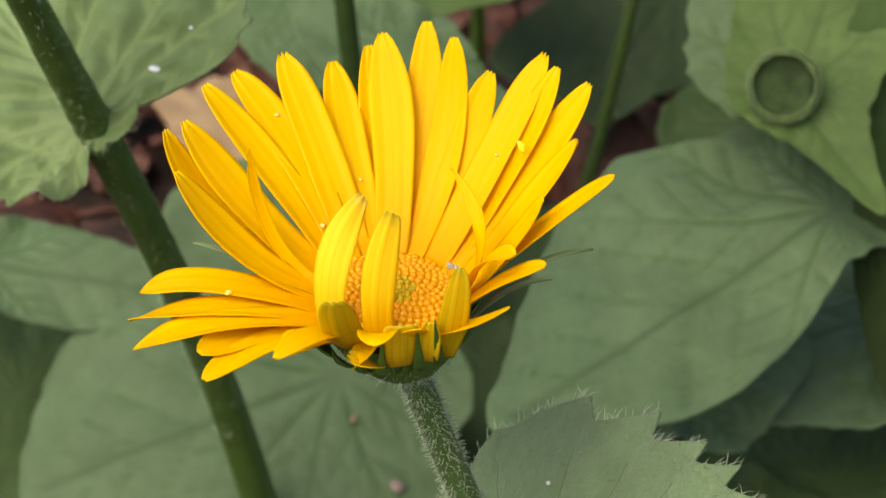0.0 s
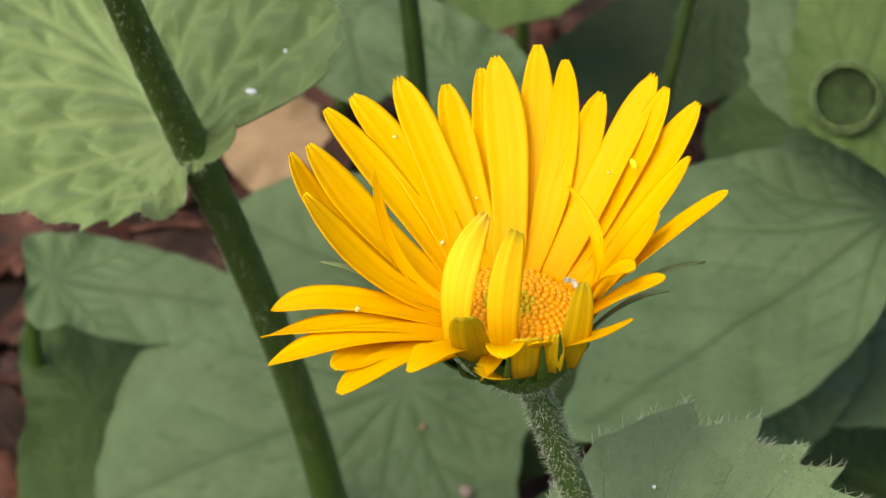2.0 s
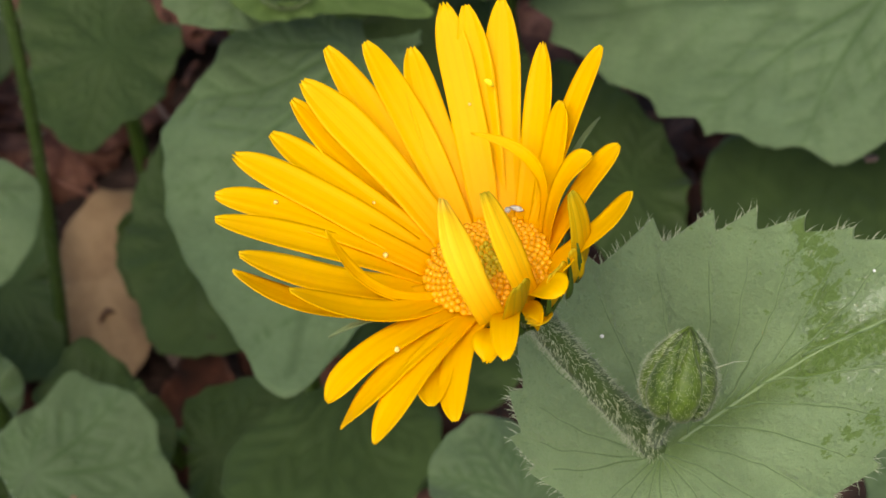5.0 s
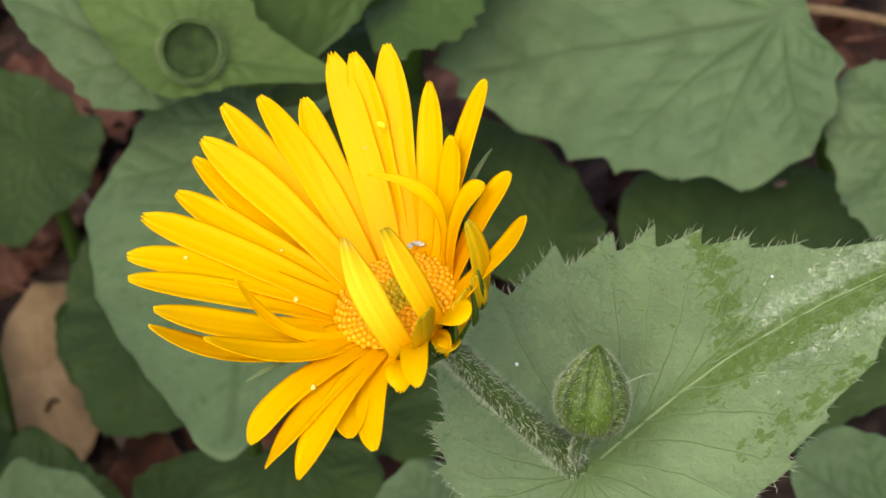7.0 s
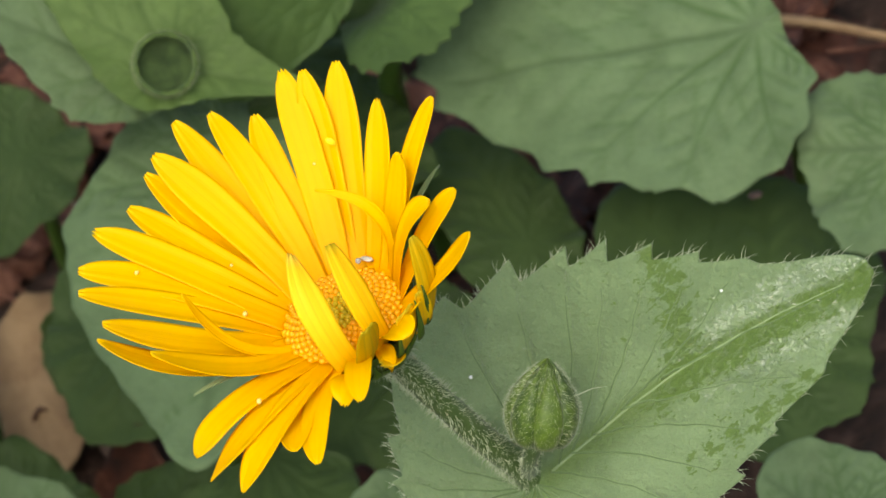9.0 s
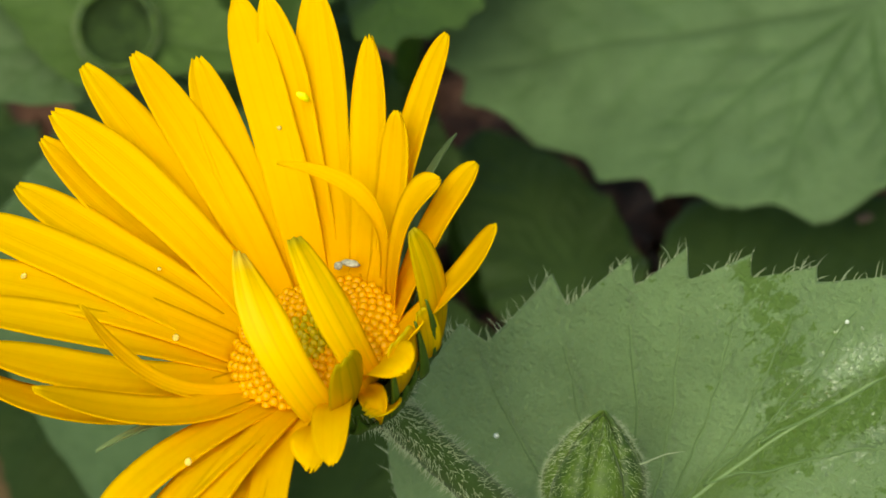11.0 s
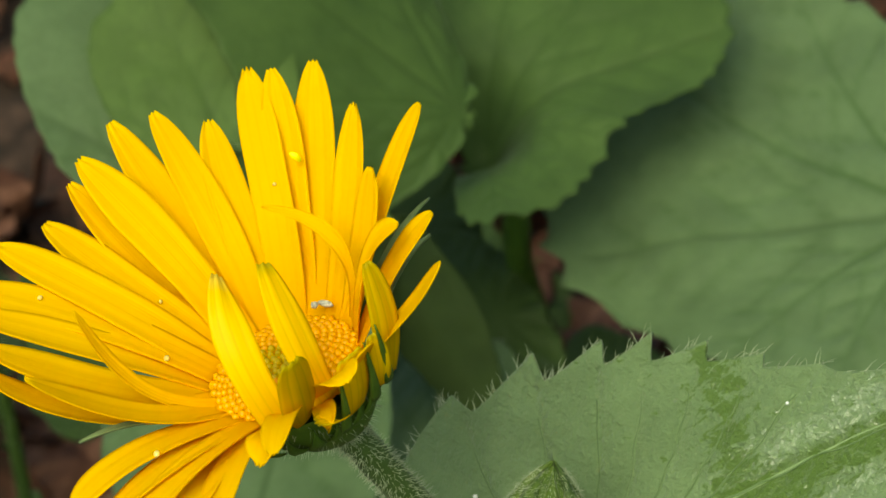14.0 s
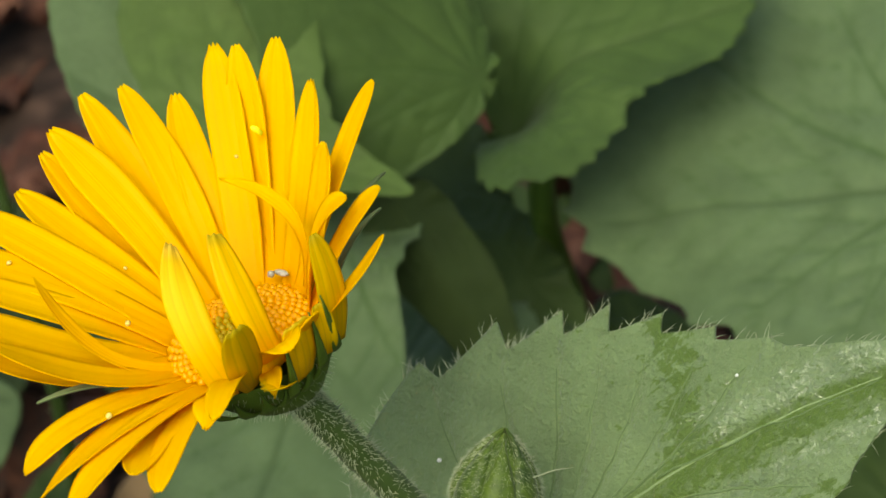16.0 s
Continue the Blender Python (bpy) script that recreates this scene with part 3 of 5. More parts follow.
def flower_bud(name, foot, tip, wide, count, material, parent, label, seed=0, hair=220):
    """A closed bud: a core wrapped in pointed sepals, with down on it."""
    foot, tip = np.asarray(foot, float), np.asarray(tip, float)
    ax = unit(tip - foot)
    a = unit(np.cross(ax, (0.2, 1, 0.3)))
    b = np.cross(ax, a)
    tall = np.linalg.norm(tip - foot)
    prof = lambda h: wide / 2 * max(0.02, math.sin(math.pi * min(1, 0.2 + 0.8 * h) ** 0.92)) ** 0.8
    seg, rings = 24, 16
    verts = []
    for i in range(rings):
        h = i / (rings - 1)
        for k in range(seg):
            g = 2 * math.pi * k / seg
            verts.append(foot + ax * tall * 0.97 * h + (prof(h) * 0.93) * (math.cos(g) * a + math.sin(g) * b))
    core = mesh_part(name, verts, grid_faces(seg, rings, True) + [tuple(reversed(range(seg)))], material, parent, label)
    for k in range(count):
        g = 2 * math.pi * k / count + seed
        vs, ns, nu, nv = [], [], 7, 14
        for i in range(nv):
            h = i / (nv - 1)
            half = 1.08 * math.pi / count * max(0.03, (1 - h ** 2.4)) * (1.0 + 0.5 * h)
            for c in range(nu):
                e = -1 + 2 * c / (nu - 1)
                w = g + e * half
                d_ = math.cos(w) * a + math.sin(w) * b
                vs.append(foot + ax * tall * h * (1.0 + 0.02 * (k % 2)) + d_ * (prof(h) + -0.4 + 0.9 * (1 - e * e) ** 0.5 * (1 - 0.4 * h)))
                ns.append(d_)
        faces = grid_faces(nu, nv)
        rim = list(range(nu)) + [r_ * nu + nu - 1 for r_ in range(1, nv)] + [(nv - 1) * nu + c for c in range(nu - 2, -1, -1)] + [r_ * nu for r_ in range(nv - 2, 0, -1)]
        v2, f2 = shell(np.array(vs), np.array(ns), 0.12, faces, rim)
        mesh_part("sepal", v2, f2, material, core)
    rng = np.random.default_rng(seed + 5)
    spots, dirs = [], []
    for _ in range(hair):
        h, g = rng.random() * 0.95, rng.random() * 2 * math.pi
        d_ = math.cos(g) * a + math.sin(g) * b
        spots.append(foot + ax * tall * h + d_ * (prof(h) + 0.2))
        dirs.append(d_ + 0.3 * rng.standard_normal(3))
    v, f = hairs(spots, dirs, 0.3 + 0.5 * rng.random(hair), 0.026)
    tagged(mesh_part("bud_hairs", v, f, HAIR, core, "fine pale down on the bud", smooth=False), kind="stuff")
    return core


# ---- ground ----
def ground_sheet():
    xs = np.r_[-40000, -5000, -1200, np.linspace(-420, 620, 90), 1500, 5000, 40000]
    ys = np.r_[-40000, -5000, -1200, np.linspace(-300, 900, 100), 2000, 5000, 40000]
    verts = [(x, y, 46 + (7 * noise.noise((x / 45, y / 45, 0)) + 3 * noise.noise((x / 11, y / 11, 4)) if abs(x) < 900 and abs(y) < 1000 else 0)) for y in ys for x in xs]
    me = bpy.data.meshes.new("ground")
    me.from_pydata((np.array(verts) * MM).tolist(), [], grid_faces(len(xs), len(ys)))
    me.materials.append(SOIL)
    me.polygons.foreach_set("use_smooth", [True] * len(me.polygons))
    return tagged(new("ground", me), "dark crumbly woodland soil under the plants", "ground", kind="structure")


ground_sheet()

# where each blade joins its stalk, the way to its tip, its normal, and its reach all round
BLADES = {}
BLADES["F"] = ((13.6, 1.7, 187.9), (0.779, -0.532, 0.332), (-0.575, -0.395, 0.717),
    (14, 13, 12, 12, 12, 12, 11, 11, 12, 12, 13, 14, 15, 16, 18, 21.5, 24.8, 28.5, 34.5, 45, 54.5, 44.8, 38.8, 35.3, 32.6, 30.6, 28.8, 27.4, 26.5, 26, 25.9, 25.5, 24.5, 22.8, 20.6, 19.8, 19, 18, 16.3, 14.5))
BLADES["N"] = ((-43.3, 90.2, 197.4), (-0.550, 0.770, 0.324), (-0.199, -0.497, 0.845),
    (2.1, 2.1, 2.1, 2.2, 2.4, 2.7, 3.2, 5.5, 22, 26, 28, 30, 32, 38, 40, 42, 41, 41, 41, 42, 43, 45, 42, 41, 40, 37, 35, 31, 28, 24, 21, 18, 15, 13, 12, 10.0, 8.8, 4.1, 2.3, 2.2))
BLADES["NU"] = ((-57.0, 71.0, 266.7), (0.979, -0.202, -0.003), (-0.101, -0.504, 0.858),
    (18, 20, 19, 21, 21, 19, 18, 19, 21, 22, 24, 21, 19, 20, 17, 16, 17, 21, 19, 17))
BLADES["NE"] = ((-41.5, 86.6, 197.6), (0.93, 0.2, 0.3), (-0.15, -0.55, 0.82),
    (1.8, 1.9, 2.0, 2.1, 2.3, 2.5, 2.7, 3.0, 3.8, 5.2, 7.4, 4.4, 3.0, 2.5, 2.3, 2.1, 2.0, 1.9, 1.8, 1.8))
BLADES["KS"] = ((76.0, 139.0, 143.0), (0.2, 0.05, -0.97), (-0.35, -0.85, 0.25),
    (5.4, 5.8, 6.4, 6.8, 7.0, 7.0, 7.6, 9.0, 12, 19, 33, 22, 13, 9, 7.4, 6.6, 6.2, 5.8, 5.4, 5.4))
BLADES["B1"] = ((67.7, 143.1, 141.6), (-0.792, -0.584, -0.175), (-0.030, -0.249, 0.968),
    (11, 10, 10, 9.7, 9.6, 9.9, 10.5, 12.5, 16, 20, 22, 23.5, 25.5, 30.5, 36, 39, 44, 48, 53, 60, 69, 56, 49, 37, 24, 16, 12, 11, 11, 10, 10, 11, 11, 12, 11, 11, 11, 11, 12, 11))
BLADES["B2"] = ((-12.0, 158.2, 95.5), (-0.938, -0.203, -0.282), (-0.120, -0.571, 0.812),
    (20, 20, 14, 12, 11, 9.9, 9.5, 9.5, 9.8, 10, 11, 13, 15, 20, 30, 37, 44, 50, 53, 56, 59, 59, 58, 52, 48, 43, 40, 38, 37, 35, 34, 33, 30, 26, 24, 23, 24, 23, 22, 21))
BLADES["B5"] = ((87.4, 161.2, 110.1), (-0.887, -0.459, -0.046), (0.000, -0.100, 0.995),
    (7.9, 8.3, 9.0, 10, 12, 14, 14, 13, 13, 13, 14, 15, 16, 17, 18, 18, 20, 22, 26, 50, 50, 51, 42, 36, 32, 30, 27, 25, 22, 17, 14, 12, 11, 10, 10.0, 9.3, 8.5, 8.0, 7.7, 7.7))
BLADES["A"] = ((-2.2, 192.2, 136.1), (0.816, -0.517, -0.259), (0.000, -0.447, 0.894),
    (21, 20, 18, 16, 14, 12, 11, 11, 11, 11, 12, 14, 17, 21, 24, 25, 26, 27, 27, 27, 27, 24, 21, 16, 14, 13, 12, 12, 12, 12, 12, 12, 12, 12.5, 14, 15, 17, 19, 20, 21))
BLADES["UR"] = ((144.7, 94.7, 119.9), (-0.667, 0.745, 0.017), (-0.202, -0.202, 0.958),
    (4.3, 4.1, 4.0, 4.1, 4.3, 4.6, 5.3, 6.2, 8.0, 11, 19, 35, 45, 57, 61, 67, 66, 66, 66, 65, 61, 55.5, 49, 45.5, 41.5, 39, 37, 35, 34, 32, 30, 27, 23, 18, 15, 9.4, 7.2, 5.8, 5.0, 4.6))
BLADES["K"] = ((103.2, 150.5, 145.4), (0.897, -0.440, -0.045), (-0.100, -0.300, 0.949),
    (2.9, 3.0, 3.2, 3.5, 4.0, 4.8, 6.6, 11, 20, 24, 24, 24, 25, 25, 24, 24, 24, 27, 35, 40, 43, 45, 45, 46, 47, 47, 48, 51, 54, 52, 51, 12, 7.4, 5.4, 4.3, 3.7, 3.3, 3.0, 2.9, 2.9))
BLADES["KL"] = ((96.8, 138.3, 155.7), (-0.375, 0.406, 0.834), (0.316, -0.789, 0.526),
    (2.3, 2.1, 2.0, 2.0, 2.1, 2.2, 2.3, 2.7, 3.1, 3.9, 4.8, 6.0, 8.3, 13, 25, 37, 41, 47, 49, 50, 52, 49, 40, 36, 33, 32, 30, 30, 27, 23, 15, 11, 7.7, 5.7, 4.7, 4.1, 3.7, 3.5, 2.9, 2.5))
BLADES["G1"] = ((58.5, 140.7, 166.4), (0.547, -0.748, -0.376), (-0.101, -0.504, 0.858),
    (15, 13, 12, 11, 10, 10, 9.7, 9.4, 9.3, 9.2, 8.4, 7.9, 7.6, 7.6, 7.8, 8.3, 9.0, 10, 12, 17, 25, 20, 16, 14, 13, 13, 14, 15, 18, 22, 30, 33, 36, 41, 40, 36, 34, 29, 22, 18))
BLADES["G2"] = ((57.0, 149.3, 162.5), (-0.317, 0.833, 0.453), (-0.101, -0.504, 0.858),
    (5.3, 4.8, 4.9, 5.6, 6.2, 7.7, 12, 33, 45, 43, 30, 21, 16, 14, 12, 10, 8.9, 7.9, 8.1, 6.7))
BLADES["D"] = ((53.0, 279.8, 93.8), (-0.912, -0.374, -0.166), (0.000, -0.406, 0.914),
    (9.4, 6.6, 5.7, 5.4, 5.8, 7.5, 12, 14, 16, 24, 42, 38, 37, 27, 24, 20, 17, 14, 13, 14))
BLADES["L"] = ((65.7, 232.9, 94.1), (-0.829, -0.510, -0.227), (0.000, -0.406, 0.914),
    (14, 17, 20, 21, 21, 18, 16, 17, 20, 21, 23, 18, 16, 15, 13, 13, 14, 14, 12, 13))
BLADES["Mb"] = ((55.5, 211.1, 74.4), (-0.795, -0.517, -0.318), (-0.101, -0.404, 0.909),
    (2.6, 2.9, 3.2, 2.9, 3.0, 3.6, 5.0, 10, 14, 19, 23, 25, 18, 9.5, 6.5, 5.4, 5.0, 4.0, 3.0, 2.6))
BLADES["C1"] = ((37.9, 130.2, 91.2), (-0.996, -0.080, -0.025), (0.000, -0.301, 0.954),
    (4.1, 3.7, 2.4, 2.0, 1.8, 2.0, 2.3, 3.5, 8.0, 24, 31, 33, 33, 28, 24, 21, 17, 14, 6.9, 4.8))
BLADES["BT"] = ((24.1, 60.0, 123.9), (0.216, 0.931, 0.294), (0.000, -0.301, 0.954),
    (7.5, 9.1, 9.6, 8.4, 8.3, 9.3, 9.6, 11, 14, 16, 17, 17, 16, 14, 12, 10.0, 9.8, 9.3, 7.6, 7.0))
BLADES["J"] = ((141.6, 60.4, 107.3), (-0.516, 0.853, 0.071), (-0.202, -0.202, 0.958),
    (3.6, 3.5, 4.0, 4.9, 8.3, 13, 16, 19, 22, 21, 20, 19, 20, 21, 22, 18, 14, 11, 5.6, 4.2))
BLADES["K1"] = ((69.7, 12.5, 107.3), (-0.003, 0.979, 0.205), (-0.202, -0.202, 0.958),
    (9.4, 8.2, 8.0, 9.0, 12, 12, 14, 16, 18, 21, 21, 17, 14, 12, 10, 7.3, 6.2, 5.8, 6.3, 7.9))
BLADES["PK"] = ((109.0, 68.9, 83.0), (0.140, 0.970, 0.198), (0.000, -0.200, 0.980),
    (19, 17, 15, 15, 18, 24, 28, 34, 38, 44, 49, 39, 31, 27, 24, 22, 23, 25, 20, 18))
BLADES["Q1"] = ((103.6, 128.1, 84.4), (0.335, 0.899, 0.284), (0.000, -0.301, 0.954),
    (13, 14, 11, 10, 11, 10, 11, 13, 16, 23, 32, 26, 20, 15, 14, 14, 13, 13, 15, 14))
BLADES["B3"] = ((-75.1, 182.0, 101.0), (0.980, -0.183, -0.081), (0.000, -0.406, 0.914),
    (4.1, 3.9, 4.3, 5.3, 8.3, 9.8, 10.0, 11, 16, 26, 39, 25, 16, 13, 10, 9.0, 9.0, 10.0, 7.0, 5.0))
BLADES["R1"] = ((12.4, 259.3, 123.6), (-0.001, -0.914, -0.406), (0.000, -0.406, 0.914),
    (7.4, 7.1, 7.8, 10.0, 15, 18, 20, 22, 23, 24, 22, 21, 19, 18, 18, 16, 10, 8.0, 7.1, 7.4))
BLADES["B4"] = ((-5.6, 187.8, 87.2), (-0.875, 0.455, 0.165), (-0.101, -0.504, 0.858),
    (8.7, 10, 10, 11, 14, 19, 23, 28, 32, 38, 44, 39, 33, 27, 21, 18, 14, 9.7, 8.1, 7.9))
BLADES["Q2"] = ((89.6, 145.4, 102.4), (-0.044, 0.913, 0.406), (0.000, -0.406, 0.914),
    (7.4, 7.6, 5.8, 5.1, 5.1, 5.9, 7.7, 12, 22, 28, 30, 25, 20, 17, 17, 13, 12, 10, 8.0, 7.2))
BLADES["W1"] = ((-23.5, 277.4, 96.1), (0.194, -0.896, -0.398), (0.000, -0.406, 0.914),
    (8.8, 8.0, 8.5, 10, 11, 11, 13, 16, 20, 23, 26, 22, 17, 14, 13, 13, 9.6, 8.2, 7.9, 8.9))
BLADES["Z1"] = ((51.9, 194.2, 77.6), (0.439, 0.857, 0.271), (0.000, -0.301, 0.954),
    (26, 18, 14, 13, 11, 11, 13, 17, 24, 22, 23, 19, 17, 15, 15, 16, 17, 20, 26, 26))
BLADES["Z2"] = ((22.2, 160.5, 66.5), (0.195, -0.935, -0.295), (0.000, -0.301, 0.954),
    (6.5, 5.1, 4.6, 4.9, 5.8, 8.1, 11, 14, 22, 29, 38, 42, 39, 27, 22, 18, 17, 14, 12, 10))
BLADES["Z4"] = ((41.8, 136.4, 111.5), (0.943, 0.318, 0.100), (0.000, -0.301, 0.954),
    (7.1, 7.2, 8.3, 11, 11, 12, 16, 17, 19, 22, 25, 22, 18, 15, 13, 10, 9.5, 10, 10, 8.0))
BLADES["BE"] = ((37.1, 220.1, 57.6), (0.685, 0.713, 0.146), (0.000, -0.200, 0.980),
    (22, 21, 19, 16, 13, 11, 10, 10, 14, 25, 24, 19, 14, 12, 11, 10, 11, 13, 17, 21))
BLADES["Q3"] = ((135.4, 226.1, 57.2), (-0.240, 0.926, 0.292), (0.000, -0.301, 0.954),
    (17, 15, 12, 10, 10, 11, 13, 15, 19, 23, 30, 27, 25, 23, 24, 24, 22, 22, 21, 22))
BLADES["Z5"] = ((-69.5, 181.9, 70.3), (0.375, 0.884, 0.279), (0.000, -0.301, 0.954),
    (26, 24, 15, 7.7, 6.1, 5.5, 5.8, 6.8, 9.5, 25, 26, 18, 19, 23, 18, 14, 12, 12, 15, 20))
BLADES["Q4"] = ((96.1, 150.8, 110.4), (0.198, 0.896, 0.398), (0.000, -0.406, 0.914),
    (13, 14, 11, 8.4, 7.5, 7.6, 7.9, 9.0, 12, 16, 21, 17, 14, 12, 11, 12, 12, 13, 15, 14))
BLADES["V1"] = ((22.4, 223.1, 70.7), (-0.296, -0.911, -0.288), (0.000, -0.301, 0.954),
    (11, 9.8, 11, 14, 15, 12, 12, 13, 16, 20, 22, 16, 11, 8.7, 8.0, 8.5, 10, 14, 23, 16))
BLADES["Q5"] = ((55.6, 131.3, 81.7), (-0.971, -0.226, -0.071), (0.000, -0.301, 0.954),
    (16, 16, 13, 13, 15, 14, 14, 16, 16, 18, 21, 12, 8.8, 10, 15, 16, 17, 17, 19, 18))
BLADES["Q6"] = ((71.5, 142.6, 83.8), (-0.944, 0.322, 0.066), (0.000, -0.200, 0.980),
    (20, 19, 21, 19, 18, 16, 15, 16, 18, 24, 26, 27, 23, 21, 16, 13, 12, 12, 15, 21))
BLADES["Q7"] = ((101.8, 178.3, 115.9), (-0.173, 0.900, 0.400), (0.000, -0.406, 0.914),
    (16, 12, 11, 11, 11, 11, 13, 15, 16, 19, 21, 18, 16, 14, 14, 13, 14, 15, 14, 16))
BLADES["Q8"] = ((12.6, 175.0, 76.1), (0.215, -0.892, -0.397), (0.000, -0.406, 0.914),
    (14, 15, 12, 9.5, 8.5, 8.8, 10, 14, 16, 15, 14, 12, 11, 8.6, 7.8, 8.2, 9.8, 12, 16, 15))
BLADES["BF"] = ((-37.8, 268.5, 67.9), (0.962, 0.267, 0.054), (0.000, -0.200, 0.980),
    (11, 12, 13, 14, 16, 16, 14, 13, 12, 12, 11, 11, 13, 13, 12, 12, 12, 14, 15, 12))


# ---- the flowering plant ----
plant = thing("flowering_plant", "hairy-stemmed plant with an open yellow daisy flower and a bud", "plant", at=(22, 6, 46))
CENTRE = np.array([-0.5, 4.0, 236.0])
STALK = [(2.0, 2.2, 227.0), (5.0, 2.6, 217.0), (10.0, 3.2, 201.0), (15.0, 3.5, 185.0), (19.0, 5.0, 150.0), (22.0, 6.0, 46.0)]
v, f = tube(STALK, [1.7, 1.75, 1.85, 2.1, 2.3, 2.8], 14, 50, 0.06, 1)
flower_stalk = mesh_part("stalk", v, f, STEM, plant, "green ribbed stalk thick with pale hairs")
stem_hairs(STALK[:4], [1.7, 1.75, 1.85, 2.0], 2400, 0.95, flower_stalk, 2)

# receptacle under the petals
prof = [(1.7, -9.9), (2.6, -9.2), (4.5, -8.0), (6.4, -6.0), (7.7, -3.6), (8.1, -1.8)]
verts = [CENTRE + np.array([r * math.cos(a) + 1.9 * (-z / 9.5) ** 1.2, r * math.sin(a) - 1.8 * (-z / 9.5) ** 1.2, z])
         for r, z in prof for a in np.linspace(0, 2 * math.pi, 32, endpoint=False)]
receptacle = mesh_part("receptacle", verts, grid_faces(32, len(prof), True), SEPAL, plant, "green downy cup beneath the petals")
rng = np.random.default_rng(8)
spots, dirs = [], []
for _ in range(700):
    k, a = rng.random() * 0.95, rng.random() * 2 * math.pi
    r, z = np.interp(k, np.linspace(0, 1, 6), [p_[0] for p_ in prof]), np.interp(k, np.linspace(0, 1, 6), [p_[1] for p_ in prof])
    spots.append(CENTRE + (r * math.cos(a) + 1.9 * (-z / 9.5) ** 1.2, r * math.sin(a) - 1.8 * (-z / 9.5) ** 1.2, z))
    dirs.append(np.array([math.cos(a), math.sin(a), -0.5]) + 0.3 * rng.standard_normal(3))
v, f = hairs(spots, dirs, 0.4 + 0.8 * rng.random(700), 0.035)
tagged(mesh_part("cup_hairs", v, f, HAIR, receptacle, "fine pale down", smooth=False), kind="stuff")

# bracts behind the petals
for k in range(22):
    a = 2 * math.pi * (k + 0.35 * rng.random()) / 22
    d_ = np.array([math.cos(a), math.sin(a), 0])
    reach, low = 10.6 + 1.2 * rng.random(), 1.8 * max(0.0, -d_[1])
    ribbon("bract", CENTRE + d_ * 6.8 + (0, 0, -5.6), CENTRE + d_ * 9.0 + (0, 0, -4.0 - 0.5 * low), CENTRE + d_ * (reach - low) + (0, 0, -1.0 - low + 0.7 * rng.random()), 1.9, CENTRE + (0, 0, 60),
           SEPAL, plant, root=0.95, end=0.04, notch=0, nu=7, nv=14, thick=0.2, seed=k, swell=0.1, taper=1.2)
for foot, tip in (((-8.0, 4.0, 234.0), (-22.2, 7.0, 241.0)), ((8.5, 4.0, 234.5), (22.3, 6.4, 240.6)), ((8.0, 0.5, 234.5), (17.6, -0.4, 241.8))):
    foot, tip = np.array(foot), np.array(tip)
    ribbon("bract", foot, (foot + tip) / 2 + (0, 0, 3.2), tip, 0.8, CENTRE + (0, 0, 60), SEPAL_PALE, plant, root=0.9, end=0.05, notch=0, nu=7, nv=14, thick=0.2, seed=9)

for foot, tip in (((-1.2, -6.0, 232.6), (-0.9, -8.6, 240.8)), ((3.0, -6.0, 233.6), (2.8, -8.6, 242.0)), ((5.2, -5.6, 234.2), (4.7, -8.4, 242.8))):
    foot, tip = np.array(foot), np.array(tip)
    ribbon("bract", foot, (foot + tip) / 2 + (0, -0.8, 0), tip, 1.25, CENTRE + (0, 20, 10), SEPAL, plant, root=0.95, end=0.04, notch=0, nu=7, nv=14, thick=0.2, seed=12, swell=0.1, taper=1.0)

# disc and its florets
disc_v = [CENTRE + np.array([r * math.cos(a), r * math.sin(a), 1.1 - 1.6 * (r / 8) ** 2 - 0.7 * math.exp(-(r / 3) ** 2)])
          for r in np.linspace(0.2, 8.1, 9) for a in np.linspace(0, 2 * math.pi, 28, endpoint=False)]
disc = mesh_part("disc", disc_v, grid_faces(28, 9, True), FLORET, plant, "orange-yellow disc packed with tiny florets")
FLORET_MESH = {}
for kind, m_, sharp in (("open", FLORET, 1.0), ("shut", FLORET_GREEN, 1.35)):
    probe = ball("floret", (0, 0, 0), (0.6, 0.6, 0.55 * sharp), m_, None, seg=7, rings=6)
    FLORET_MESH[kind] = probe.data
    bpy.data.objects.remove(probe)
for i in range(298):
    r = 7.8 * math.sqrt((i + 0.5) / 298)
    a = i * 2.399963
    ob = new("floret", FLORET_MESH["shut" if r < 3.0 else "open"])
    ob.parent = disc
    z = 0.9 - 1.6 * (r / 8) ** 2 - 0.7 * math.exp(-(r / 3) ** 2) + 0.15
    at = CENTRE + (r * math.cos(a), r * math.sin(a), z)
    lean = Euler((-0.35 * math.sin(a) * r / 8 * -1, 0.35 * math.cos(a) * r / 8, 0))
    big = (0.7 if r < 3.0 else 0.84) * (0.9 + 0.2 * rng.random())
    ob.matrix_basis = Matrix.LocRotScale(Vector(at) * MM - plant.location, lean, (big, big, big * (0.9 + 0.35 * rng.random())))

# ray petals
ray_count = itertools.count()


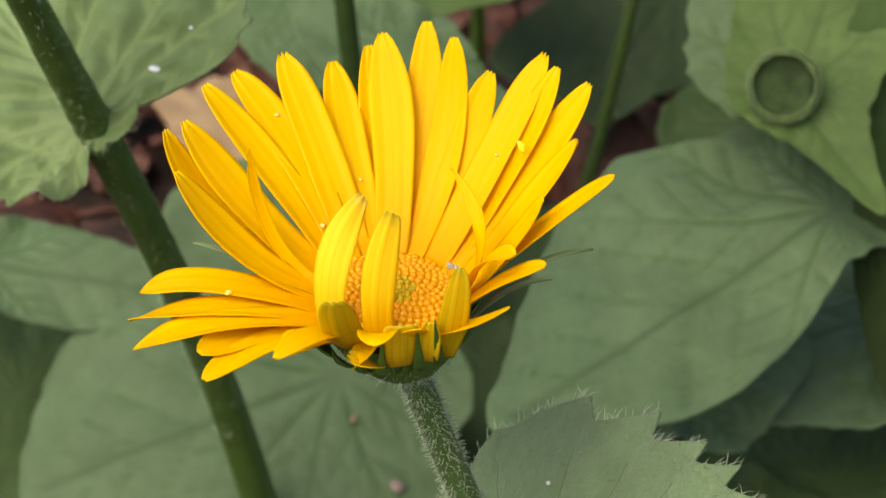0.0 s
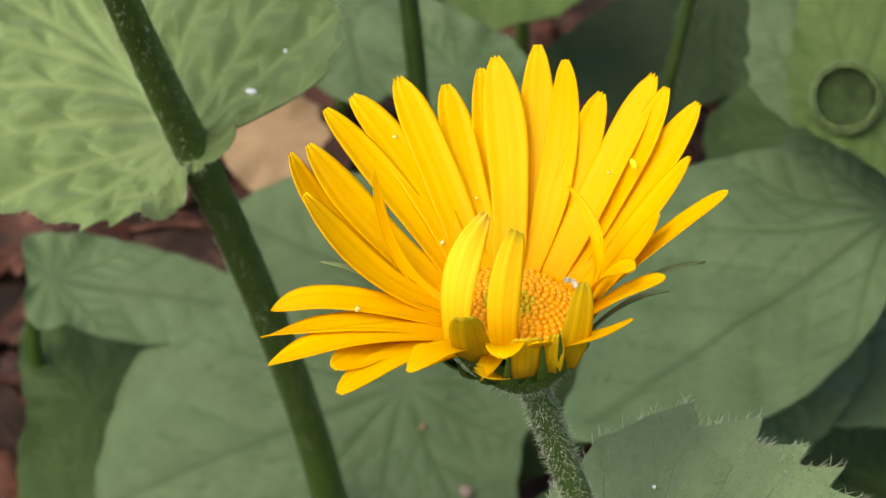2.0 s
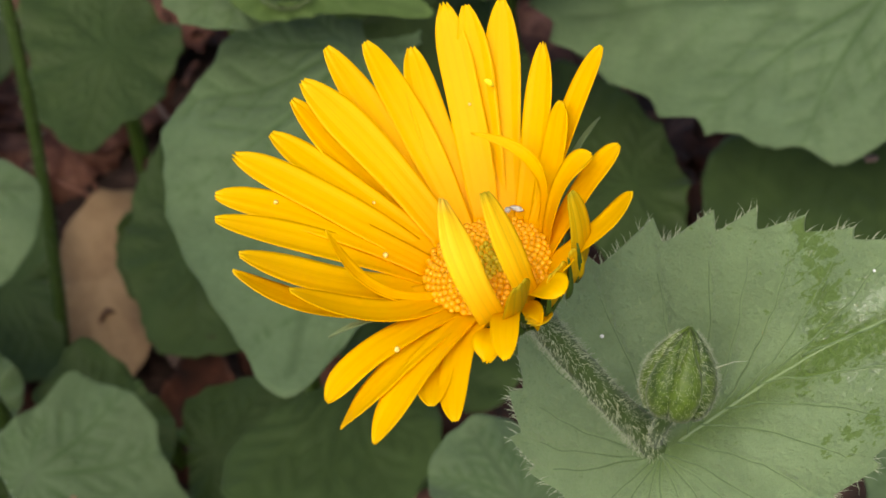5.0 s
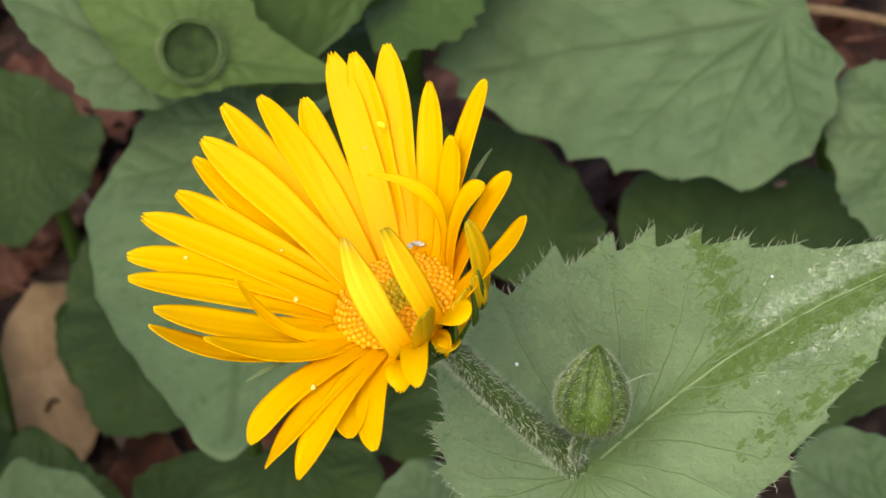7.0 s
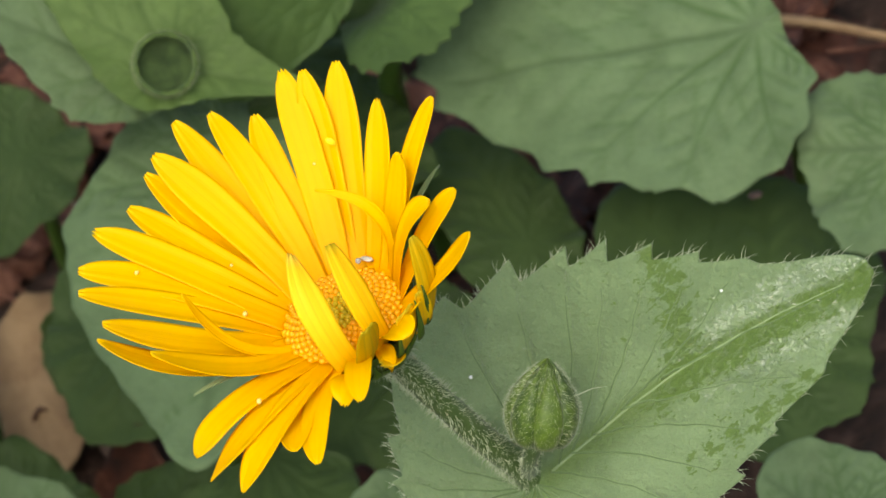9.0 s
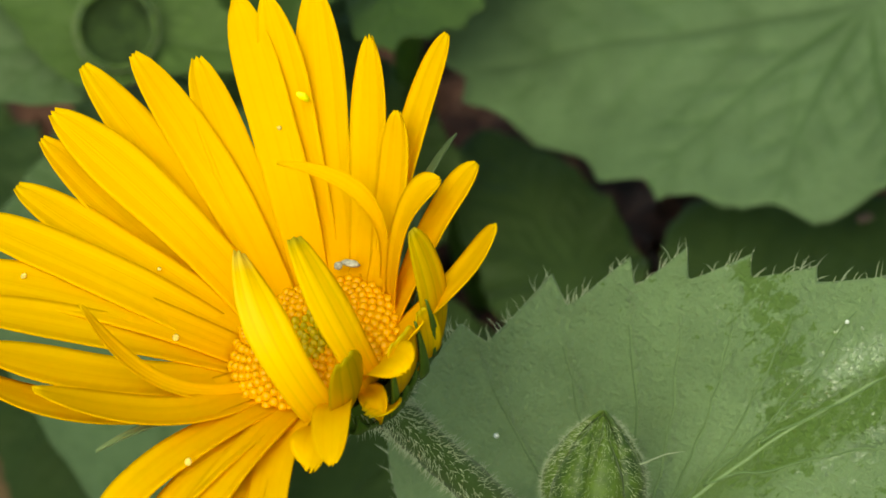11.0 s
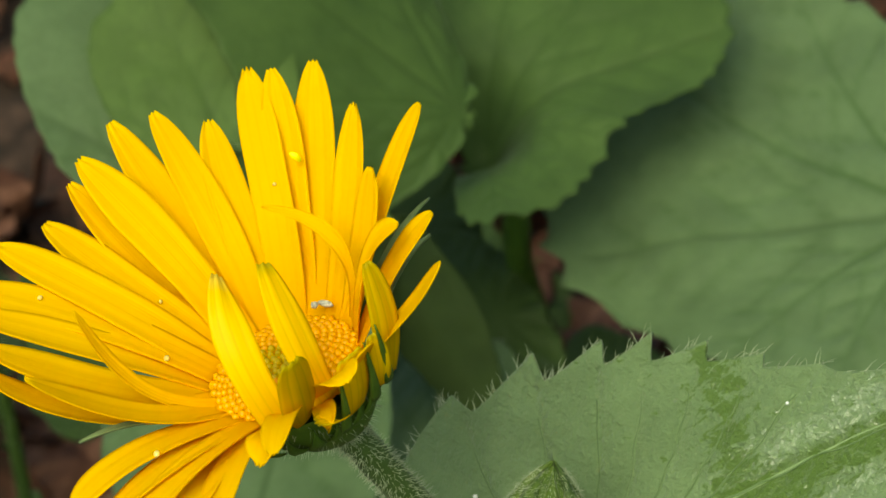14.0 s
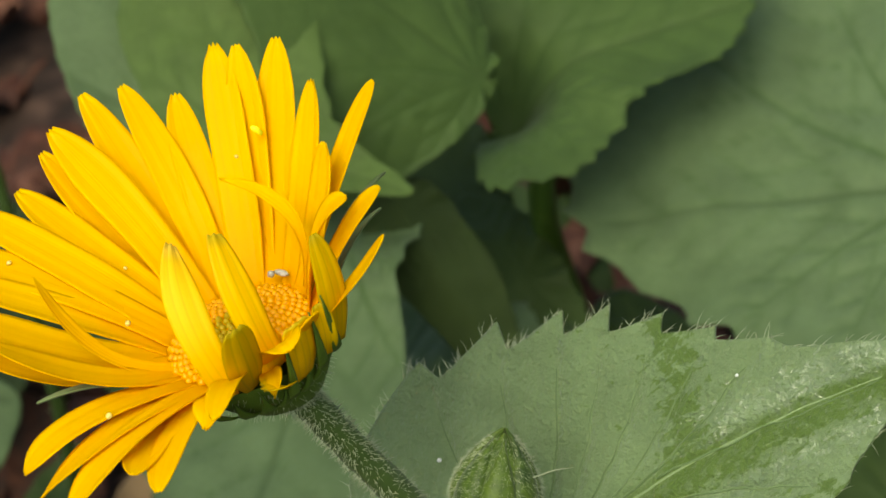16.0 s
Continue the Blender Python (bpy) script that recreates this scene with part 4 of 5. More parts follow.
def ray_petal(tip, width, bow, shift):
    """One long petal: its tip, its width, the bow of its midline, and how far its foot is turned round the disc."""
    k = next(ray_count)
    tip = np.array(tip)
    a = math.atan2(tip[1] - CENTRE[1], tip[0] - CENTRE[0]) + math.radians(shift)
    foot = CENTRE + (7.4 * math.cos(a), 7.4 * math.sin(a), -0.5 - 0.6 * (k % 2))
    ctrl = (foot + tip) / 2 + np.array(bow)
    ribbon("ray_petal", foot, ctrl, tip, width, CENTRE + (0, 0, 32), PETAL, plant, seed=k, notch=0.55 if k in (5, 15, 0, 12) else 0.12 + 0.1 * (k % 3),
           root=0.72, end=0.24, twist=(k * 37 % 11 - 5) * 1.2, hollow=0.05 + 0.02 * (k % 4), groove=0.035, swell=0.64, nu=13, nv=26)


ray_petal((-25.5, 17.5, 248.7), 4.9, (-3.8, -1.0, -4.5), 6.6)
ray_petal((-23.5, 18.6, 249.2), 5.4, (-0.3, -1.4, -2.5), 0.8)
ray_petal((-23.8, 8.6, 249.5), 5.2, (-0.4, -2.6, -3.7), 1.7)
ray_petal((-21.6, 25.5, 249.3), 4.5, (1.0, 1.5, -0.7), -2.0)
ray_petal((-18.4, 29.8, 248.2), 4.7, (1.1, 2.7, 1.4), 0.6)
ray_petal((-12.9, 32.4, 248.9), 4.8, (0.5, -0.2, 0.9), 1.9)
ray_petal((-7.2, 32.5, 247.7), 4.4, (0.3, 0.2, -0.8), 2.9)
ray_petal((-3.0, 32.3, 250.1), 4.0, (1.0, 2.9, -4.6), -0.3)
ray_petal((-1.4, 31.3, 252.5), 4.9, (1.7, 0.8, -0.5), -3.1)
ray_petal((3.8, 32.2, 253.5), 4.5, (0.7, 1.7, -3.8), -9.8)
ray_petal((6.9, 28.1, 254.1), 4.1, (2.7, 2.5, -4.1), -1.0)
ray_petal((11.0, 25.3, 251.3), 4.4, (-0.4, 2.8, -3.7), -5.9)
ray_petal((17.1, 25.0, 254.0), 4.4, (0.1, -0.7, 0.4), -2.1)
ray_petal((18.5, 22.3, 254.0), 4.3, (0.7, 0.2, -1.5), -2.3)
ray_petal((22.0, 19.6, 253.6), 4.6, (0.2, 1.9, -2.0), -9.3)
ray_petal((20.3, 10.9, 252.2), 3.6, (0.7, -0.4, 0.5), -4.8)
ray_petal((24.2, 4.8, 251.8), 3.2, (3.3, 2.0, 3.1), -3.7)
ray_petal((16.5, 4.6, 249.0), 3.6, (1.5, 0.5, 0), -4)
ray_petal((16.6, -4.6, 246.9), 4.3, (0.5, -1, 3.5), -6)
ray_petal((13.2, -3.6, 247.4), 4.0, (0, 0, 6.5), 8)
ray_petal((12.4, -10.8, 245.9), 4.2, (1.0, -2.0, 0.6), -4)
ray_petal((2.7, -9.4, 242.0), 2.8, (0.3, -1.5, 1.2), 4)
ray_petal((-1.8, -12.3, 242.0), 4.3, (0.2, -2.2, 5.0), 0)
ray_petal((-12.3, -13.8, 241.6), 3.6, (0.5, -0.5, 4.6), 8)
ray_petal((-27.9, 2.0, 238.1), 4.6, (-4.3, -0.6, 5.5), 7.6)
ray_petal((-28.9, -1.1, 236.5), 4.4, (-1.3, -3.1, 5.7), 8.0)
ray_petal((-28.1, -6.3, 236.7), 4.3, (-2.9, -2.1, 5.1), 10.1)
ray_petal((-20.8, -8.8, 238.2), 4.0, (-2.3, 1.3, 0.1), -5.1)
ray_petal((-20.2, -11.9, 237.0), 3.6, (-1.1, 2.9, 1.0), 4.6)
# petals that bend in over the disc and show their paler backs
ribbon("curled_petal", (-6.2, -3.4, 235.6), (-8.4, -3.5, 246.0), (-3.0, 4.6, 249.2), 3.9, (-20, -40, 240), PETAL_BACK, plant, "pale yellow petal bent in over the disc", root=0.85, end=0.38, seed=40, hollow=-0.1, notch=0.2, swell=0.5)
ribbon("curled_petal", (-1.2, -4.6, 235.6), (-2.2, -5.5, 245.0), (0.3, 0.5, 250.0), 3.7, (0, -40, 240), PETAL_TIPPED, plant, "yellow petal with a greenish tip bent in over the disc", root=0.85, end=0.5, seed=41, hollow=-0.1, notch=0.15, swell=0.6)
ribbon("curled_petal", (5.6, -4.9, 234.2), (7.0, -7.8, 241.0), (7.5, -6.0, 247.6), 3.3, (10, -50, 235), PETAL_GREEN, plant, "greenish yellow petal seen from behind", root=0.75, end=0.25, seed=42, hollow=-0.08, notch=0.1)
ribbon("curled_petal", (-4.2, -4.4, 235.2), (-5.6, -9.0, 240.5), (-6.0, -11.4, 247.2), 4.4, (-6, -60, 240), PETAL_GREEN, plant, "short greenish petal standing at the flower's edge", end=0.45, seed=43, hollow=-0.2)
ribbon("curled_petal", (-1.3, -5.4, 233.6), (-2.0, -8.6, 236.4), (-4.7, -8.2, 237.2), 2.8, (0, -10, 270), PETAL_TIPPED, plant, "short folded yellow petal", end=0.5, seed=44)
ribbon("curled_petal", (-6.9, -4.0, 235.9), (-9.4, -8.0, 240.2), (-12.2, -9.0, 237.8), 4.2, CENTRE + (0, 0, 40), PETAL, plant, "short yellow petal drooping at the flower's edge", end=0.35, seed=47)
ribbon("curled_petal", (-2.1, -4.0, 235.6), (-2.9, -8.0, 238.5), (-4.1, -8.5, 235.8), 2.4, CENTRE + (0, 0, 40), PETAL, plant, "short yellow petal drooping at the flower's edge", end=0.35, seed=48)
ribbon("curled_petal", (0.9, -5.2, 233.2), (0.9, -8.4, 237.5), (1.0, -8.4, 241.6), 3.7, (6, -50, 236), PETAL_TIPPED, plant, "short stubby petal standing at the flower's edge", root=0.7, end=0.75, seed=49, hollow=-0.08, notch=0.2, swell=0.85)
ribbon("curled_petal", (3.8, -5.2, 233.8), (3.9, -8.2, 237.0), (4.3, -7.6, 241.4), 2.6, (6, -50, 236), PETAL_TIPPED, plant, "short yellow petal standing at the flower's edge", root=0.7, end=0.4, seed=50, notch=0.1)
ribbon("narrow_petal", (-7.6, 5.6, 235.6), (-15.2, 9.0, 238.2), (-15.8, 10.5, 251.5), 1.5, (4, -60, 300), PETAL, plant, "thin curled yellow petal", root=0.9, end=0.15, notch=0, nu=7, seed=45)
ribbon("narrow_petal", (7.4, 3.2, 235.6), (12.6, 0.8, 246.5), (6.4, 10.0, 249.1), 1.5, (0, 4, 270), PETAL, plant, "thin curled yellow petal", root=0.9, end=0.12, notch=0, nu=7, seed=46)

# the clasping leaf and the bud in its axil; its teeth, by degrees round the stalk, and how far each one juts out
TEETH = ((-180, 0.5), (-165, 1.5), (-148, 1.8), (-130, 1.6), (-112, 1.8), (-95, 1.6), (-80, 1.8), (-66, 1.7), (-54, 1.9), (-42, 1.8), (-29.5, 2.0), (-19.5, 1.6), (-11.7, 1.3), (-1.2, 0.8),
         (13, 1.0), (20.8, 1.7), (30, 2.5), (39.6, 3.3), (48.7, 3.0), (63.2, 3.5), (83.6, 2.8), (112, 1.0), (130.4, 1.9), (146.3, 1.8), (159.9, 1.5), (180, 0.5))
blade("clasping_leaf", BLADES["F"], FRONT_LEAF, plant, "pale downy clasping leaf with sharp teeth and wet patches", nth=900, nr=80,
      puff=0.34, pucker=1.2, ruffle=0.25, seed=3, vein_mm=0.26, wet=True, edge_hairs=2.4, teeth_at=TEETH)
v, f = tube([(14.0, 2.5, 190.0), (12.3, -2.0, 197.0), (13.1, -5.1, 202.8)], [1.2, 1.05, 1.2], 12, 16, 0.04, 5)
bud_stalk = mesh_part("bud_stalk", v, f, STEM, plant, "short pale green bud stalk")
stem_hairs([(14.0, 2.5, 190.0), (12.3, -2.0, 197.0), (13.1, -5.1, 202.8)], [1.2, 1.05, 1.2], 260, 0.7, bud_stalk, 6)
flower_bud("bud", (13.1, -5.3, 202.4), (19.2, -4.8, 212.0), 9.4, 7, BUD, plant, "closed green bud wrapped in pointed downy sepals", 1, 2400)
v, f = hairs([np.array([18.4, -8.6, 207.6])], [np.array([0.75, -0.55, 0.1])], [5.0], 0.12)
mesh_part("bud_thread", v, f, HAIR, plant, "one long pale thread on the bud")

# ---- the stalk beside it, with its clasping leaf ----
tall = thing("leafy_stalk", "thick green stalk with toothed leaves clasping it", "plant", at=(-20, 146, 48))
LINE = [(-20, 146, 48), (-28, 130, 108), (-35.5, 109, 158), (-42, 89, 197), (-47, 75, 225), (-52, 57, 258)]
v, f = tube(LINE, [3.1, 2.9, 2.65, 2.75, 2.4, 2.2], 16, 60, 0.06, 9)
trunk = mesh_part("stalk", v, f, STEM_DARK, tall, "smooth dark green stalk with sparse white hairs")
stem_hairs(LINE[1:], [2.9, 2.65, 2.75, 2.4, 2.2], 1500, 0.7, trunk, 10)
ball("node", (-41.8, 89.6, 196.0), (2.95, 3.0, 4.6), STEM_DARK, tall, "swollen green joint where the leaf clasps the stalk", 16, 10, 4, 0.02)
blade("clasping_leaf", BLADES["N"], LEAF_PALE, tall, "light green toothed leaf wrapped about the stalk", pitch=5.5, tooth=2.0, nth=420, nr=60, puff=1.7, cup=0.16,
      ruffle=1.3, seed=5, vein_mm=1.1, edge_hairs=1.2, pucker=2.0, vein_to=(-150, -128, -108, -88, -70, -54, -40, -27, -15, 15, 27, 40, 54, 70, 88, 108, 128))
blade("leaf_ear", BLADES["NE"], LEAF_PALE, tall, "small curled ear of the leaf at the joint", pitch=3.0, tooth=0.5, nth=120, nr=20, puff=0.3, cup=0.2, droop=-0.25, ruffle=0.5, seed=7, vein_mm=0.4, edge_hairs=1.5)
blade("clasping_leaf", BLADES["NU"], LEAF_PALE, tall, "light green hairy-edged upper leaf", pitch=5.0, tooth=2.0, nth=300, nr=36, puff=0.9, ruffle=0.9, seed=6, vein_mm=0.7, edge_hairs=1.6)

# ---- the plant with a round bud ----
far = thing("budding_plant", "green plant with a round closed bud among its leaves", "plant", at=(72, 195, 46))
v, f = tube([(72, 195, 46), (70, 186, 120), (65, 164, 152), (58.6, 143, 164.6)], [2.4, 2.2, 1.8, 1.5], 12, 30, 0.05, 12)
mesh_part("stalk", v, f, STEM_DARK, far)
cup_axis = unit((-1.9, -8.0, 7.5))
cup_a = unit(np.cross(cup_axis, (1, 0.2, 0.1)))
cup_b = np.cross(cup_axis, cup_a)


def turned(profile, seg, wave, seed):
    """A round form about the far bud's axis, from radii and heights."""
    q = np.random.default_rng(seed)
    return [np.array((58.5, 142.5, 165.0)) + cup_axis * h + r * (1 + wave * math.cos(6 * g) + 0.02 * q.standard_normal()) * (math.cos(g) * cup_a + math.sin(g) * cup_b)
            for r, h in profile for g in np.linspace(0, 2 * math.pi, seg, endpoint=False)]


CUP = [(1.4, 0), (3.2, 0.7), (4.8, 2.2), (5.5, 4.0), (5.6, 5.2), (5.4, 6.2), (5.1, 6.6), (4.7, 6.4)]
bud_cup = mesh_part("bud", turned(CUP, 40, 0.0, 3), grid_faces(40, len(CUP), True), BUD, far, "round green bud with a pale rim")
mesh_part("bud_heart", turned([(4.8, 6.4), (4.5, 5.4), (3.7, 4.6), (2.5, 4.2), (1.2, 4.1), (0.1, 4.2)], 30, 0.0, 4), grid_faces(30, 6, True), BUD_HEART, bud_cup, "hollow green heart of the bud, its shade put into the colour")
rim_rng = np.random.default_rng(91)
rim_at = rim_rng.uniform(0, 2 * math.pi, 1500)
rim_out = [math.cos(g) * cup_a + math.sin(g) * cup_b for g in rim_at]
v, f = hairs([np.array((58.5, 142.5, 165.0)) + cup_axis * h + o_ * 5.35 for o_, h in zip(rim_out, rim_rng.uniform(4.4, 6.6, 1500))],
             [o_ + 0.6 * cup_axis + 0.4 * rim_rng.standard_normal(3) for o_ in rim_out], rim_rng.uniform(0.3, 1.0, 1500), 0.045)
tagged(mesh_part("bud_hairs", v, f, SEPAL_PALE, bud_cup, "fine pale down round the rim", smooth=False), kind="stuff")
blade("upper_leaf", BLADES["G1"], LEAF_MID, far, "light green pointed leaf under the bud", pitch=5, tooth=0.6, puff=0.3, cup=0.1, seed=11, wavy=1.6)
blade("upper_leaf", BLADES["G2"], LEAF, far, "grey-green toothed leaf", pitch=5, tooth=0.9, puff=0.35, seed=12, branches=False, wavy=1.2)
blade("lower_leaf", BLADES["B1"], LEAF, far, "broad smooth grey-green leaf", pitch=9, tooth=0.8, nth=280, nr=36, puff=0.4, seed=14, vein_mm=0.7, wavy=2.4)

# ---- the folded clasping leaf behind ----
fold = thing("clasping_leaf_stalk", "stalk with a broad toothed clasping leaf", "plant", at=(112, 172, 46))
v, f = tube([(112, 172, 46), (107, 160, 100), (104, 150, 122), (104, 141, 137)], [2.6, 2.4, 2.2, 2.0], 12, 36, 0.05, 15)
mesh_part("stalk", v, f, STEM_DARK, fold)
blade("clasping_leaf", BLADES["K"], LEAF_FOLD, fold, "broad mid-green leaf with a finely toothed edge", pitch=4.4, tooth=1.7, nth=420, nr=40, puff=0.35, cup=0.12, ruffle=1.0, seed=16, vein_mm=0.6, funnel=13.0)
blade("leaf_lobe", BLADES["KL"], LEAF_FOLD, fold, "steep rolled lobe of the clasping leaf", pitch=5, tooth=0.8, nth=240, nr=36, puff=0.3, ruffle=1.0, seed=17, vein_mm=0.5, roll=0.014)
blade("leaf_wing", BLADES["KS"], LEAF_OLIVE, fold, "narrow olive wing running down the stalk, shade put into its colour", pitch=7, tooth=0.3, nth=200, nr=30, puff=0.2, cup=-0.25, ruffle=0.4, seed=18, vein_mm=0.5)

# ---- basal leaves ----
leaf_count = itertools.count()


def basal_leaf(key, m_, label, pitch, tooth, nth, drop):
    k = next(leaf_count)
    o = np.array(BLADES[key][0])
    lean = np.array(BLADES[key][1])
    root = np.array([o[0] - lean[0] * 4, o[1] - lean[1] * 4 + 14, 45.0])
    leaf = thing("basal_leaf", label, "leaf", "basal leaves", at=root)
    blade("blade", BLADES[key], m_, leaf, pitch=pitch, tooth=tooth, nth=nth, nr=30, puff=0.5, droop=drop, ruffle=1.0, seed=20 + k, vein_mm=0.8, wavy=1.6)
    v, f = tube([root, (root + o) / 2 + (-lean * 3) * (1, 1, 0) + (0, 0, 8), o - unit(BLADES[key][2]) * 1.8], [1.7, 1.4, 1.2], 10, 20, 0.08, 40 + k)
    mesh_part("leaf_stalk", v, f, STEM_DARK, leaf)


basal_leaf("B2", LEAF, "broad grey-green basal leaf with pale spots", 8, 0.7, 280, 0.05)
basal_leaf("B5", LEAF, "toothed grey-green basal leaf", 4.5, 0.9, 240, 0.0)
basal_leaf("A", LEAF, "rounded grey-green basal leaf", 7, 0.4, 200, 0.05)
basal_leaf("UR", LEAF, "large toothed basal leaf with dark veins", 11.0, 2.6, 400, 0.0)
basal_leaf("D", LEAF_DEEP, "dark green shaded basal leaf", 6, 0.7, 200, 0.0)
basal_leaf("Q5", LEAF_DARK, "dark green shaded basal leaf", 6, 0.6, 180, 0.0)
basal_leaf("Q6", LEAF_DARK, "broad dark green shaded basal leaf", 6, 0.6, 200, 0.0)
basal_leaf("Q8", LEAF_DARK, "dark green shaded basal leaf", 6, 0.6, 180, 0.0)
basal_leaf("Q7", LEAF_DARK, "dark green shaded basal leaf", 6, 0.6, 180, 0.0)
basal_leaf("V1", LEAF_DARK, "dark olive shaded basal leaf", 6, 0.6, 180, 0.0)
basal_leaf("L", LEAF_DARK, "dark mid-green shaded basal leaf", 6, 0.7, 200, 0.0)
basal_leaf("Mb", LEAF_DARK, "small toothed basal leaf in shade-dark green", 4.5, 0.8, 180, 0.0)
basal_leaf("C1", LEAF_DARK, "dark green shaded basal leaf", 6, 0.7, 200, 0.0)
basal_leaf("BT", LEAF, "small grey-green basal leaf", 6, 0.6, 180, 0.0)
basal_leaf("J", LEAF, "toothed grey-green basal leaf", 4.5, 0.8, 200, 0.0)
basal_leaf("K1", LEAF, "small grey-green basal leaf", 6, 0.5, 180, 0.0)
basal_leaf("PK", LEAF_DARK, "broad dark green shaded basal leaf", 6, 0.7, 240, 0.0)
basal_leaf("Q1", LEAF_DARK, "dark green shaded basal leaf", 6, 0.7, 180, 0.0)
basal_leaf("B3", LEAF, "dull green shaded basal leaf", 6, 0.5, 180, 0.0)
basal_leaf("R1", LEAF_MID, "smooth mid-green basal leaf", 6, 0.7, 180, 0.0)
basal_leaf("B4", LEAF, "broad grey-green basal leaf", 7, 0.5, 220, 0.0)
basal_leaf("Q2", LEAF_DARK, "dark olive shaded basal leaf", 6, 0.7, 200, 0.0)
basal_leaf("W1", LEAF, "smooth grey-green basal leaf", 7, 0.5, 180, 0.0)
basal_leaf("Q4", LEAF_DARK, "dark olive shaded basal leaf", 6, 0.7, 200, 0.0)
basal_leaf("Z1", LEAF_DARK, "toothed basal leaf in shade-dark green", 5, 0.8, 180, 0.0)
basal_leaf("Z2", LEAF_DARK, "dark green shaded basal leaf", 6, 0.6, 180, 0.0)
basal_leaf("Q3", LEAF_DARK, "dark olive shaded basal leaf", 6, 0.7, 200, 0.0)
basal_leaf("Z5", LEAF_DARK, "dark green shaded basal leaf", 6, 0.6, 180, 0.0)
basal_leaf("Z4", LEAF, "smooth grey-green basal leaf", 6, 0.6, 180, 0.0)

# bare stalks in the background
for k, (a, b) in enumerate([((-3, 178, 46), (-20, 175, 262)), ((21, 214, 46), (42.3, 205, 165))]):
    s_ = thing("bare_stalk", "slender dark green stalk rising from the ground", "plant stalk", "background stalks", at=a)
    a, b = np.array(a, float), np.array(b, float)
    v, f = tube([a, (a + b) / 2 + (1.5, -1, 0), b], [1.9 - 0.6 * k, 1.7 - 0.5 * k, 1.5 - 0.4 * k], 10, 26, 0.06, 60 + k)
    bare = mesh_part("stalk", v, f, STEM_SHADE, s_)
    stem_hairs([a, (a + b) / 2 + (1.5, -1, 0), b], [1.9, 1.7, 1.5], 400, 0.6, s_, 64 + k)


# ---- litter on the soil ----
OVAL = (9, 10, 11, 12, 13, 13, 13, 14, 16, 19, 22, 19, 16, 14, 13, 13, 13, 12, 11, 10)
litter_rng = np.random.default_rng(77)
KINDS = []
for k, (m_, label, grow) in enumerate([(DEAD, "curled red-brown dead leaf on the soil", 1.0), (DEAD, "crumpled brown dead leaf on the soil", 0.8),
                                       (DEAD, "folded dark brown dead leaf on the soil", 0.6), (PEBBLE, "pale pinkish scrap of dead leaf", 0.5)]):
    d_leaf = thing("dead_leaf", label, "dead leaf", "leaf litter")
    spec = ((0, 0, 0), (1, 0, 0), (0, 0, 1), tuple(r * grow for r in OVAL))
    blade("blade", spec, m_, d_leaf, pitch=6, tooth=0.8, nth=72, nr=12, puff=0.5, droop=(0.5, -0.6, 0.8, 0.9)[k], cup=(0.5, -0.4, 0.7, 0.3)[k], ruffle=2.2 * grow, seed=80 + k, vein_mm=0.6)
    v, f = tube([(-9 * grow, 0, -2), (-16 * grow, 1, 1), (-24 * grow, 3, 3)], [0.7, 0.6, 0.5], 7, 8, 0, k)
    mesh_part("leaf_stalk", v, f, m_, d_leaf)
    KINDS.append(d_leaf)
    d_leaf.matrix_basis = pose(0.3 + 0.03 * k, 0.42, 0.052, 10, 8, 40 * k)
spread = [(x + litter_rng.uniform(-11, 11), y + litter_rng.uniform(-11, 11)) for x in range(-110, 240, 21) for y in range(110, 330, 21)]
spread += [(x + litter_rng.uniform(-14, 14), y + litter_rng.uniform(-14, 14)) for x in range(-20, 330, 27) for y in range(340, 500, 27)]
for i, (x, y) in enumerate(spread):
    kind = KINDS[(0, 1, 2, 0, 1, 2, 3)[int(litter_rng.integers(0, 7))]]
    tilt = litter_rng.uniform(-22, 22, 2)
    copy_thing(kind, pose(x * MM, y * MM, (50 + litter_rng.uniform(0, 7)) * MM, tilt[0], tilt[1], litter_rng.uniform(0, 360)))
pale = thing("dead_leaf", "flat pale tan dead leaf on the soil", "dead leaf", "leaf litter", at=(40, 222, 58))
blade("blade", BLADES["BE"], DEAD_PALE, pale, pitch=9, tooth=1.5, nth=140, nr=16, puff=0.4, ruffle=1.2, seed=95, vein_mm=0.5)
v, f = tube([(40, 224, 56.5), (33, 236, 55), (24, 243, 56)], [0.8, 0.7, 0.6], 8, 10, 0, 97)
mesh_part("leaf_stalk", v, f, DEAD, pale)

pale = thing("dead_leaf", "flat tan dead leaf on the soil", "dead leaf", "leaf litter", at=(-25, 215, 57))
blade("blade", BLADES["BF"], DEAD_PALE, pale, pitch=9, tooth=1.2, nth=140, nr=16, puff=0.4, ruffle=1.0, seed=96, vein_mm=0.5)
v, f = tube([(-25, 217, 55.5), (-33, 226, 54), (-40, 238, 55)], [0.8, 0.7, 0.6], 8, 10, 0, 98)
mesh_part("leaf_stalk", v, f, DEAD, pale)

twig = thing("dry_stalk", "thin pale dry plant stalk lying on the soil", "plant stalk", at=(184, 165, 60))
v, f = tube([(184, 165, 58), (189, 144, 61), (192, 132, 61.5), (199, 104, 60)], [1.0, 1.1, 1.0, 0.8], 9, 24, 0.04, 99)
mesh_part("stalk", v, f, DEAD_PALE, twig)

